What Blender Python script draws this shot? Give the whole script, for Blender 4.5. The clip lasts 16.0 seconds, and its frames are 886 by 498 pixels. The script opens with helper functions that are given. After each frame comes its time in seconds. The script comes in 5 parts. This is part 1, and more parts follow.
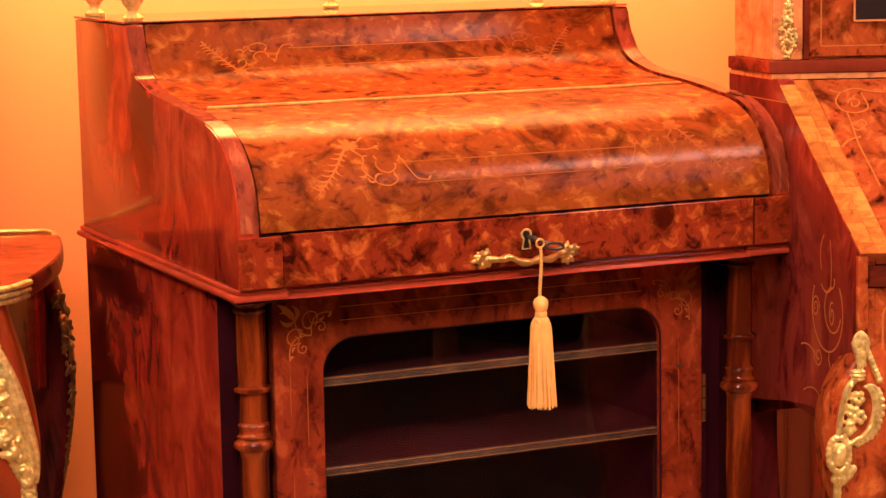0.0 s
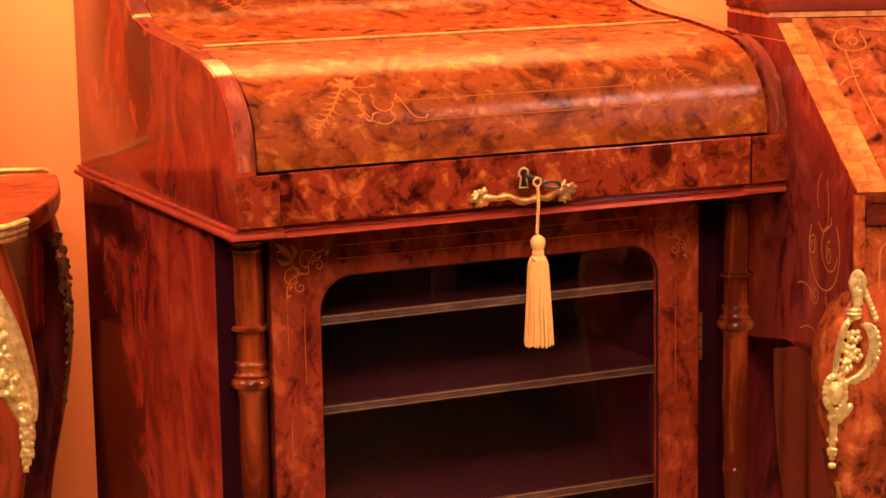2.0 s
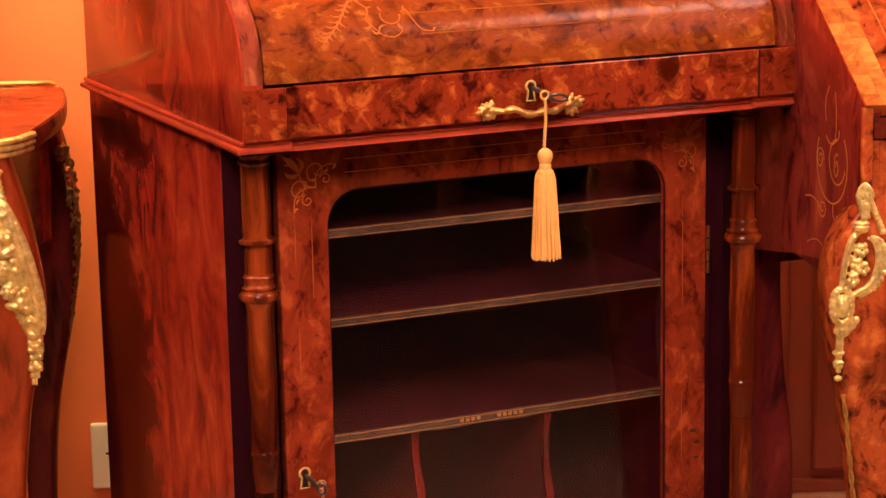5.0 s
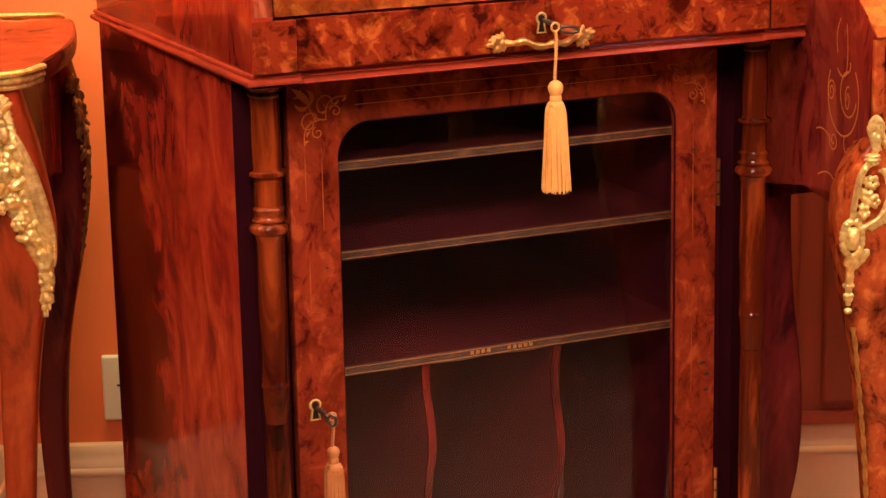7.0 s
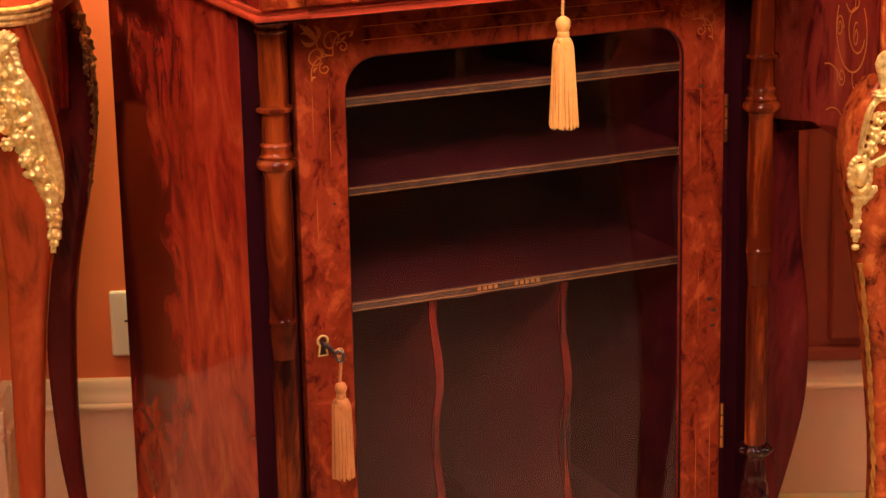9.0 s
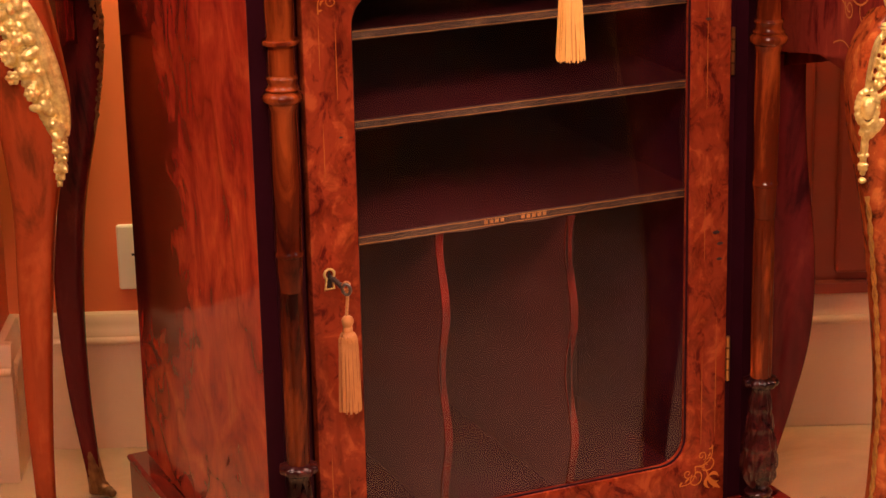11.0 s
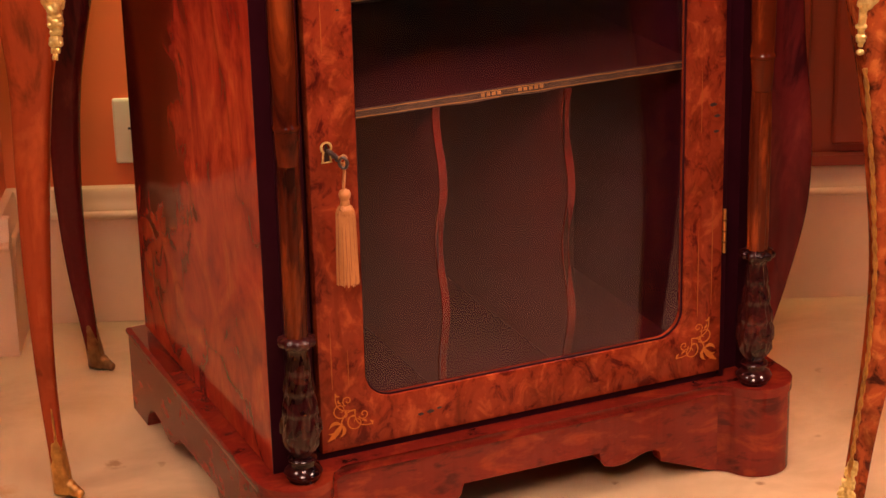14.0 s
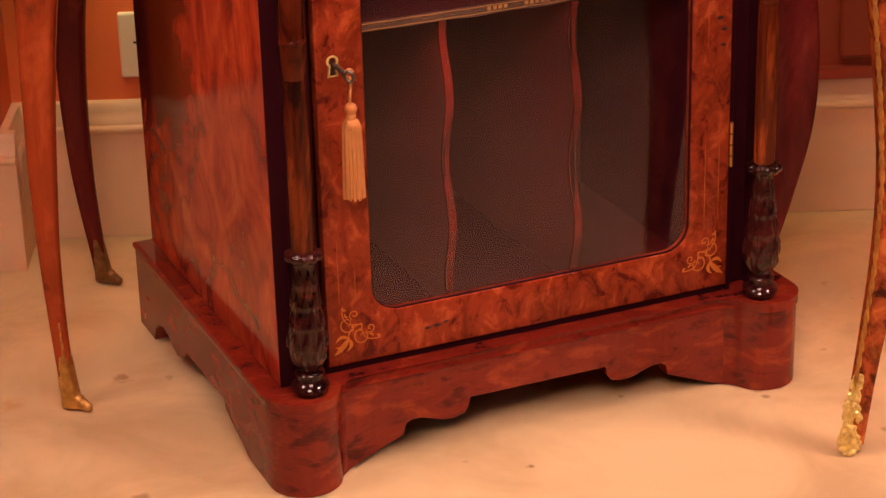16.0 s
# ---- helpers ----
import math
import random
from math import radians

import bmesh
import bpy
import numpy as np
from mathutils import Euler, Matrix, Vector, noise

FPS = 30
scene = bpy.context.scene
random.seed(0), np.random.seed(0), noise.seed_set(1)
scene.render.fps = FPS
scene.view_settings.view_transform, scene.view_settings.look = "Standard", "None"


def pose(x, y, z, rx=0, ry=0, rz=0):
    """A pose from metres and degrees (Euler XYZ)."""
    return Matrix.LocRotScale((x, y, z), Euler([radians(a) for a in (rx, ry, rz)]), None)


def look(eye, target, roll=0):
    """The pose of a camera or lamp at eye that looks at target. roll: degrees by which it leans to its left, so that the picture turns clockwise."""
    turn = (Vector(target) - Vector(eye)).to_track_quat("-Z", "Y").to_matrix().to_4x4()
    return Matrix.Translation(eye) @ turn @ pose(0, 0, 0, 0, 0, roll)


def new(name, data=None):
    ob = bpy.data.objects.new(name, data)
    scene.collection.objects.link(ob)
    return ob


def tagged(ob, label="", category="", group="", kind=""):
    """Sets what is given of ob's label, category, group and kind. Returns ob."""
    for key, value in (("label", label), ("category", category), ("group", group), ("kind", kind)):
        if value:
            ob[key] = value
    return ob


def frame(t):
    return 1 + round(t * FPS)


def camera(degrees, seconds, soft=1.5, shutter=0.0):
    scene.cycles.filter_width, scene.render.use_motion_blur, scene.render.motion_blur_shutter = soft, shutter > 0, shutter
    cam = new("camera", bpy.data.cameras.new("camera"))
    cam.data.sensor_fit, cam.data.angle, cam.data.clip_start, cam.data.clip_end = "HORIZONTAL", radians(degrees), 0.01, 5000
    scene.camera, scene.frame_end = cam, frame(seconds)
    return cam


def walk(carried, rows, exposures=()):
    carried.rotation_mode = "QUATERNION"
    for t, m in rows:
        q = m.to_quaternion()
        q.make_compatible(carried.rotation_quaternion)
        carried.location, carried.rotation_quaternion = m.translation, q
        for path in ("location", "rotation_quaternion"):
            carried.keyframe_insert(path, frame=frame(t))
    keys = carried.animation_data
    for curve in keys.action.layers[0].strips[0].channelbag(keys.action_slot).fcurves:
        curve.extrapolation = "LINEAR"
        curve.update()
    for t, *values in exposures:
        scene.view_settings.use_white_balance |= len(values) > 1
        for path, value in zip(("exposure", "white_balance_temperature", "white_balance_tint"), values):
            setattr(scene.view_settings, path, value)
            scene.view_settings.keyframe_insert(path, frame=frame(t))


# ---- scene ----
# ------------------------------------------------------------ camera: a tripod tilt, the eye stays where it is
cam = camera(22.485, 16.0, soft=1.5)
EYE = (-0.9463, -1.9475, 1.1127)
TURNS = [
    (0.0, 81.615, 1.041, -24.736), (0.5, 81.23, 1.05, -24.885), (1.0, 80.789, 1.03, -24.92), (1.5, 80.391, 1.02, -24.912),
    (2.0, 80.038, 1.035, -24.808), (2.5, 79.725, 1.06, -24.751), (3.0, 79.404, 1.075, -24.736), (3.5, 79.033, 1.065, -24.703),
    (4.0, 78.637, 1.064, -24.686), (6.5, 76.522, 1.11, -24.457), (7.0, 76.082, 1.11, -24.369), (7.5, 75.642, 1.10, -24.277),
    (8.0, 75.238, 1.115, -24.251), (8.5, 74.838, 1.125, -24.227), (11.0, 72.735, 1.201, -24.027), (11.5, 72.232, 1.22, -24.046),
    (12.0, 71.711, 1.25, -24.077), (12.5, 71.152, 1.275, -24.09), (13.0, 70.575, 1.299, -24.128), (13.5, 70.006, 1.32, -24.169),
    (14.0, 69.473, 1.315, -24.148), (14.5, 68.934, 1.335, -24.14), (15.0, 68.358, 1.38, -24.104), (15.5, 67.796, 1.40, -24.049),
    (16.0, 67.266, 1.44, -24.019),
]
EXPOSURES = [(0.0, 0.0), (16.0, 0.0)]
walk(cam, [(t, pose(*EYE, rx, ry, rz)) for t, rx, ry, rz in TURNS], EXPOSURES)

# ------------------------------------------------------------ the room's own axes: u along the back wall, v towards it
K = 1.0202
ROOM = pose(-0.3635, 0.7933, 0, 0, 0, -22.2)


def room(u, v, z):
    return ROOM @ Vector((u * K, v * K, z * K))


# ------------------------------------------------------------ light
world = bpy.data.worlds.new("world")
scene.world = world
world.use_nodes = True
world.node_tree.nodes["Background"].inputs[0].default_value = (0.5, 0.32, 0.2, 1)
world.node_tree.nodes["Background"].inputs[1].default_value = 0.03


def lamp(name, place, target, size, power, colour, size_y=None):
    data = bpy.data.lights.new(name, "AREA")
    data.energy, data.color, data.size = power, colour, size
    if size_y:
        data.shape, data.size_y = "RECTANGLE", size_y
    ob = new(name, data)
    ob.matrix_world = look(place, target)
    return ob


WARM = (1.0, 0.58, 0.46)
lamp("ceiling_lamp", room(-0.90, -1.30, 2.42), room(0.35, -0.62, 0.65), 0.7, 3.1, WARM).data.spread = radians(56)
lamp("ceiling_lamp", room(2.60, -1.60, 2.42), room(1.05, -0.75, 0.50), 0.7, 7.5, WARM).data.spread = radians(56)
lamp("ceiling_lamp", room(0.60, -1.30, 2.45), room(0.60, -1.06, 0.0), 0.7, 3.9, WARM).data.spread = radians(64)
lamp("ceiling_spot", room(0.34, -2.85, 2.25), room(0.62, -0.50, 0.95), 0.95, 8.6, WARM).data.spread = radians(46)
lamp("wall_washer", room(0.38, -0.30, 1.80), room(0.38, 0.0, 1.60), 1.4, 108, (1.0, 0.89, 0.41), 0.30).data.spread = radians(97)


# ------------------------------------------------------------ materials
def nodes_of(name):
    m = bpy.data.materials.new(name)
    m.use_nodes = True
    nt = m.node_tree
    return m, nt, nt.nodes["Principled BSDF"]


def noise_node(nt, vec, scale, detail=4.0, rough=0.55, distort=0.0):
    n = nt.nodes.new("ShaderNodeTexNoise")
    n.inputs["Scale"].default_value, n.inputs["Detail"].default_value = scale, detail
    n.inputs["Roughness"].default_value, n.inputs["Distortion"].default_value = rough, distort
    nt.links.new(vec, n.inputs["Vector"])
    return n.outputs["Fac"]


def ramp(nt, fac, stops):
    r = nt.nodes.new("ShaderNodeValToRGB")
    el = r.color_ramp.elements
    while len(el) < len(stops):
        el.new(0.5)
    for e, (p, c) in zip(el, stops):
        e.position, e.color = p, (*c, 1)
    nt.links.new(fac, r.inputs[0])
    return r.outputs[0]


def mix(nt, kind, fac, a, b):
    n = nt.nodes.new("ShaderNodeMix")
    n.data_type, n.blend_type = "RGBA", kind
    for sock, v in ((n.inputs[0], fac), (n.inputs[6], a), (n.inputs[7], b)):
        if isinstance(v, (int, float)):
            sock.default_value = v
        elif isinstance(v, tuple):
            sock.default_value = (*v, 1)
        else:
            nt.links.new(v, sock)
    return n.outputs[2]


def coords(nt, stretch=(1, 1, 1), shift=True, turn=(0, 0, 0)):
    tc = nt.nodes.new("ShaderNodeTexCoord")
    mp = nt.nodes.new("ShaderNodeMapping")
    mp.inputs["Scale"].default_value = stretch
    mp.inputs["Rotation"].default_value = turn
    nt.links.new(tc.outputs["Object"], mp.inputs["Vector"])
    if shift:
        oi = nt.nodes.new("ShaderNodeObjectInfo")
        vm = nt.nodes.new("ShaderNodeVectorMath")
        vm.operation = "SCALE"
        vm.inputs[0].default_value = (7.3, 3.1, 5.7)
        nt.links.new(oi.outputs["Random"], vm.inputs["Scale"])
        nt.links.new(vm.outputs[0], mp.inputs["Location"])
    return mp.outputs[0]


def bump(nt, bsdf, height, strength, distance=0.001):
    b = nt.nodes.new("ShaderNodeBump")
    b.inputs["Strength"].default_value, b.inputs["Distance"].default_value = strength, distance
    nt.links.new(height, b.inputs["Height"])
    nt.links.new(b.outputs[0], bsdf.inputs["Normal"])


def wood(name, dark, mid, light, burr=14.0, stretch=(1, 1, 1), blot=4.0, grain=(150, 150, 6), rough=0.3, coat=0.6, vein=0.6, coat_rough=0.12, spread=0.085, detail=8.0, curl=1.6, spec=0.0, cloudy=0.85, violet=1.8):
    """Polished veneer: burr figure with dark veins, broad blotches, fine pores and a lacquer coat."""
    dark, mid, light = ((c[0], c[1], c[2] * violet) for c in (dark, mid, light))
    m, nt, b = nodes_of(name)
    v = coords(nt, stretch)
    figure = noise_node(nt, v, burr, detail, 0.62, curl)
    w = spread
    col = ramp(nt, figure, [(0.5 - 1.7 * w, dark), (0.5 - 0.5 * w, mid), (0.5 + 0.4 * w, mid), (0.5 + 1.7 * w, light)])
    if vein:
        wave = noise_node(nt, v, burr * 0.75, 6.0, 0.6, curl * 1.35)
        sub = nt.nodes.new("ShaderNodeMath")
        sub.operation = "SUBTRACT"
        sub.inputs[1].default_value = 0.5
        nt.links.new(wave, sub.inputs[0])
        ab = nt.nodes.new("ShaderNodeMath")
        ab.operation = "ABSOLUTE"
        nt.links.new(sub.outputs[0], ab.inputs[0])
        lines = ramp(nt, ab.outputs[0], [(0.0, (0.16, 0.11, 0.10)), (0.022, (0.55, 0.48, 0.45)), (0.06, (1, 1, 1))])
        where = ramp(nt, noise_node(nt, v, blot * 1.3, 3.0, 0.5), [(0.40, (0, 0, 0)), (0.58, (1, 1, 1))])
        amount = nt.nodes.new("ShaderNodeMath")
        amount.operation = "MULTIPLY"
        amount.inputs[1].default_value = vein
        nt.links.new(where, amount.inputs[0])
        col = mix(nt, "MULTIPLY", amount.outputs[0], col, lines)
    blotch = noise_node(nt, v, blot, 4.0, 0.55, 1.6)
    col = mix(nt, "MULTIPLY", cloudy, col, ramp(nt, blotch, [(0.33, (0.20, 0.14, 0.13)), (0.50, (0.95, 0.95, 0.95)), (0.70, (1.0, 1.0, 1.0))]))
    pores = noise_node(nt, coords(nt, grain), 1.0, 2.0, 0.5)
    col = mix(nt, "MULTIPLY", 0.16, col, ramp(nt, pores, [(0.35, (0.55, 0.5, 0.45)), (0.6, (1, 1, 1))]))
    nt.links.new(col, b.inputs["Base Color"])
    b.inputs["Roughness"].default_value = rough
    b.inputs["Specular IOR Level"].default_value = spec
    b.inputs["Coat Weight"].default_value, b.inputs["Coat Roughness"].default_value = coat, coat_rough
    waves = noise_node(nt, coords(nt), 9.0, 2.0, 0.5)
    bump(nt, b, waves, 0.06, 0.004)
    return m


def plain(name, colour, rough=0.5, metal=0.0, vary=0.25, scale=20.0, bumpy=0.0, bscale=60.0, coat=0.0, dirt=(0.5, 0.45, 0.4)):
    m, nt, b = nodes_of(name)
    v = coords(nt)
    n = noise_node(nt, v, scale, 5.0, 0.6)
    col = mix(nt, "MULTIPLY", vary, colour, ramp(nt, n, [(0.3, dirt), (0.65, (1, 1, 1))]))
    nt.links.new(col, b.inputs["Base Color"])
    b.inputs["Roughness"].default_value, b.inputs["Metallic"].default_value = rough, metal
    b.inputs["Coat Weight"].default_value = coat
    if bumpy:
        bump(nt, b, noise_node(nt, v, bscale, 4.0, 0.6), bumpy, 0.002)
    return m


M_BURR = wood("burr_walnut", (0.050, 0.006, 0.003), (0.24, 0.034, 0.009), (0.52, 0.130, 0.022), 54.0, blot=19.0, coat=0.35, coat_rough=0.09, violet=1.2, curl=0.5, vein=0.18, cloudy=0.95, spread=0.10, detail=7.0)
M_LID = wood("burr_walnut_lid", (0.105, 0.018, 0.008), (0.285, 0.064, 0.012), (0.50, 0.172, 0.028), 58.0, (0.80, 1.0, 1.1), 19.0, coat=0.38, rough=0.45, coat_rough=0.25, violet=1.0, vein=0.15, spread=0.105, detail=8.0, curl=0.55, cloudy=0.8)
def calc(nt, op, a, c):
    n = nt.nodes.new("ShaderNodeMath")
    n.operation = op
    for sock, v in zip(n.inputs, (a, c)):
        if isinstance(v, (int, float)):
            sock.default_value = v
        else:
            nt.links.new(v, sock)
    return n.outputs[0]


M_SIDE, nt, b = nodes_of("figured_walnut")
flame = noise_node(nt, coords(nt, (1, 1.0, 0.70), shift=False, turn=(0.2, 0, 0)), 12.0, 5.0, 0.55, 1.8)
col = ramp(nt, flame, [(0.30, (0.22, 0.019, 0.014)), (0.44, (0.37, 0.040, 0.019)), (0.56, (0.46, 0.060, 0.023)), (0.72, (0.58, 0.110, 0.034))])
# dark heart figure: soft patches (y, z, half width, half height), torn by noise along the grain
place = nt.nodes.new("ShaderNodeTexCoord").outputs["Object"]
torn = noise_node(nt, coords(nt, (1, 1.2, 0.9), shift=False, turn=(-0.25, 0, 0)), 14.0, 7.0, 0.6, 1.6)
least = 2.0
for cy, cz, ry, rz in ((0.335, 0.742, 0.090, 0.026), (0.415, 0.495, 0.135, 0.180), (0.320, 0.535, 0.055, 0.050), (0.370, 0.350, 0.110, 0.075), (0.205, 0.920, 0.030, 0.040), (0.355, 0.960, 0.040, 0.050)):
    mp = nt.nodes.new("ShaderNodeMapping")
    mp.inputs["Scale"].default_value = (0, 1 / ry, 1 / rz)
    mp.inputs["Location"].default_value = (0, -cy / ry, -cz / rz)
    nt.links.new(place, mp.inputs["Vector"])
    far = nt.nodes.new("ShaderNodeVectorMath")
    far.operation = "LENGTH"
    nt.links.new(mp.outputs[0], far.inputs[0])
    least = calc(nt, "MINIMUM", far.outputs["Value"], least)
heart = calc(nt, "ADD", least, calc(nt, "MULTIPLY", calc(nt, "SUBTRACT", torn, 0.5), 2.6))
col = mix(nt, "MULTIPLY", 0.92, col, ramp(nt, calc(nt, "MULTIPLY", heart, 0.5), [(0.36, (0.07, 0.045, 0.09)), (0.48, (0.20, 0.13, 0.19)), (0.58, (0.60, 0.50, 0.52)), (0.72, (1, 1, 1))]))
cloud = noise_node(nt, coords(nt, (1, 1.1, 0.6), turn=(0.3, 0, 0)), 7.0, 6.0, 0.60, 1.0)
col = mix(nt, "MULTIPLY", 0.32, col, ramp(nt, cloud, [(0.34, (0.22, 0.14, 0.15)), (0.43, (0.72, 0.64, 0.64)), (0.50, (1, 1, 1))]))
# growth line: one thin dark contour of a broad field
rings = noise_node(nt, coords(nt, (1, 1.1, 0.7), shift=False), 4.0, 2.0, 0.45, 0.8)
near = calc(nt, "ABSOLUTE", calc(nt, "SUBTRACT", rings, 0.52), 0.0)
col = mix(nt, "MULTIPLY", 0.55, col, ramp(nt, near, [(0.0, (0.22, 0.13, 0.15)), (0.005, (0.6, 0.5, 0.5)), (0.030, (1, 1, 1))]))
col = mix(nt, "MULTIPLY", 0.30, col, ramp(nt, noise_node(nt, coords(nt, (190, 190, 60)), 1.0, 3.0, 0.6), [(0.35, (0.5, 0.42, 0.4)), (0.6, (1, 1, 1))]))
nt.links.new(col, b.inputs["Base Color"])
b.inputs["Roughness"].default_value, b.inputs["Specular IOR Level"].default_value = 0.4, 0.0
b.inputs["Coat Weight"].default_value, b.inputs["Coat Roughness"].default_value = 0.9, 0.11
bump(nt, b, noise_node(nt, coords(nt), 7.0, 2.0, 0.5), 0.05, 0.004)
M_DOOR = wood("door_walnut", (0.10, 0.012, 0.005), (0.26, 0.040, 0.010), (0.41, 0.084, 0.017), 46.0, (1, 1, 0.7), 14.0, coat=0.3, coat_rough=0.09, violet=1.5, vein=0.28, curl=0.7, cloudy=0.52, detail=10.0)
M_TURNED = wood("turned_walnut", (0.016, 0.002, 0.002), (0.092, 0.014, 0.004), (0.32, 0.062, 0.012), 12.0, (2, 2, 0.3), 9.0, coat=0.65, rough=0.34, vein=0.0, coat_rough=0.045, violet=1.0, spread=0.09, cloudy=0.6, curl=0.6)
M_CARVED = wood("dark_carved_walnut", (0.008, 0.002, 0.002), (0.030, 0.005, 0.003), (0.075, 0.014, 0.006), 30.0, coat=0.9, rough=0.3, vein=0.0, coat_rough=0.04, spec=0.05)
M_MOULD = wood("moulding_walnut", (0.26, 0.036, 0.010), (0.38, 0.058, 0.014), (0.46, 0.080, 0.018), 14.0, (0.6, 0.6, 2), 5.0, coat=0.6, rough=0.32, vein=0.0, cloudy=0.25, coat_rough=0.08, curl=0.2)
M_PLINTH = wood("plinth_walnut", (0.085, 0.009, 0.005), (0.190, 0.018, 0.008), (0.29, 0.038, 0.011), 30.0, (0.6, 0.8, 1.5), 9.0, coat=0.75, rough=0.30, vein=0.0, coat_rough=0.06, cloudy=0.25, curl=0.4, violet=1.3)
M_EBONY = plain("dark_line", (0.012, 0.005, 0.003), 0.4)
# dark wood of beads and rails; in the recesses it stands for shade
M_DARKWOOD_SHADE = plain("dark_wood_and_shade", (0.030, 0.004, 0.009), 0.45, vary=0.5, scale=25)
M_DARKWOOD_SHADE.node_tree.nodes["Principled BSDF"].inputs["Specular IOR Level"].default_value = 0.1
M_KNOT = plain("knot_wood", (0.035, 0.007, 0.005), 0.5, vary=0.4, scale=90)
M_DIVIDER = plain("divider_wood", (0.07, 0.006, 0.005), 0.5, vary=0.5, scale=12)
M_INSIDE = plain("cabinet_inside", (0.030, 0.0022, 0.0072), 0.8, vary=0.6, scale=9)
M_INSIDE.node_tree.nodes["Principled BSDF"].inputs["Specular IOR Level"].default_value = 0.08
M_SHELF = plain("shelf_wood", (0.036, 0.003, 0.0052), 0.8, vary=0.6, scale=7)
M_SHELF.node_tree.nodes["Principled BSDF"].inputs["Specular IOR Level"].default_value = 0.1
M_EDGE = wood("divider_edge", (0.06, 0.007, 0.004), (0.12, 0.014, 0.005), (0.17, 0.026, 0.008), 10.0, coat=0.3)
M_INLAY = plain("boxwood_inlay", (0.56, 0.205, 0.040), 0.4, vary=0.45, scale=60, coat=0.15)
M_INLAY_DIM = plain("aged_boxwood_inlay", (0.54, 0.165, 0.030), 0.45, vary=0.5, scale=60)
M_INLAY_FAINT = plain("worn_inlay", (0.40, 0.115, 0.024), 0.45, vary=0.6, scale=60)
for m in (M_INLAY, M_INLAY_DIM, M_INLAY_FAINT):
    m.node_tree.nodes["Principled BSDF"].inputs["Specular IOR Level"].default_value = 0.05
M_STRIP = wood("crossbanded_edge", (0.13, 0.025, 0.009), (0.30, 0.066, 0.018), (0.48, 0.140, 0.032), 50.0, (1, 0.4, 0.4), 16.0, coat=0.9, rough=0.35, vein=0.2, curl=0.6, coat_rough=0.05)
M_BRASS = plain("brass", (0.72, 0.46, 0.17), 0.28, 1.0, 0.5, 50, 0.15)
M_GILT = plain("gilt_bronze", (1.0, 0.87, 0.33), 0.34, 0.55, 0.75, 130, 0.18, 300, dirt=(0.40, 0.24, 0.07))
# dim gilt: hinge knuckles, and back-leg mounts with shade put into the colour
M_GILT_DIM = plain("dim_gilt", (0.30, 0.17, 0.065), 0.40, 0.75, 0.7, 70, 0.3, 120, dirt=(0.25, 0.15, 0.08))
M_GILT_MID = plain("worn_gilt_bronze", (0.78, 0.49, 0.15), 0.28, 0.85, 0.6, 90, 0.4, 380, dirt=(0.25, 0.15, 0.06))
M_SILK = plain("gold_silk", (0.82, 0.49, 0.13), 0.55, 0.0, 0.4, 90)
M_SILK_MID = plain("shaded_gold_silk", (0.58, 0.29, 0.07), 0.6, 0.0, 0.4, 90)
M_SILK_B = plain("old_gold_silk", (0.56, 0.25, 0.075), 0.6, 0.0, 0.4, 90)
M_SILK_C = plain("shaded_brown_silk", (0.34, 0.13, 0.04), 0.6, 0.0, 0.4, 90)
M_IRON = plain("dark_iron", (0.16, 0.14, 0.13), 0.32, 0.9, 0.4, 60)
M_SOCKET = plain("cream_plastic", (0.78, 0.66, 0.48), 0.4, vary=0.1)
M_TABLE = wood("kingwood", (0.17, 0.034, 0.008), (0.36, 0.061, 0.014), (0.48, 0.100, 0.022), 14.0, (1.4, 1.4, 0.5), 6.0, coat=0.42, coat_rough=0.06, violet=1.2, vein=0.05, cloudy=0.5, curl=0.5)
# darker copy of the kingwood, with the shade put into its colour
M_TABLE_SHADED = wood("shaded_kingwood", (0.035, 0.005, 0.004), (0.12, 0.014, 0.008), (0.19, 0.028, 0.012), 8.0, (1.6, 1.6, 0.35), 4.0, coat=0.3, coat_rough=0.12, rough=0.45, vein=0.0)
# brown for the side rim: shade and dark reflection put into the colour
M_RIM_SHADED = wood("shaded_rim", (0.12, 0.018, 0.007), (0.24, 0.042, 0.012), (0.33, 0.074, 0.018), 10.0, (1.4, 1.4, 2.0), 6.0, coat=0.3, coat_rough=0.09, vein=0.0, cloudy=0.4, curl=0.3)
M_BUREAU = wood("bureau_walnut", (0.09, 0.014, 0.005), (0.42, 0.088, 0.017), (0.62, 0.19, 0.034), 54.0, (1, 1, 0.8), 17.0, coat=0.5, coat_rough=0.08, violet=1.3, vein=0.2, curl=0.5, cloudy=0.85)
M_BUREAU_SIDE = wood("bureau_side_walnut", (0.10, 0.010, 0.006), (0.24, 0.034, 0.012), (0.38, 0.075, 0.020), 13.0, (1.2, 1.2, 0.6), 6.0, coat=0.5, coat_rough=0.10, vein=0.1, curl=0.9, cloudy=0.7)
M_BAND = wood("light_banding", (0.48, 0.16, 0.030), (0.76, 0.32, 0.060), (0.86, 0.42, 0.085), 24.0, coat=0.3, vein=0.2, blot=14.0, cloudy=0.35)
M_LEDGE = wood("ledge_mahogany", (0.10, 0.018, 0.006), (0.24, 0.04, 0.010), (0.3, 0.06, 0.015), 5.0, (0.4, 2, 2), 3.0, coat=0.5)

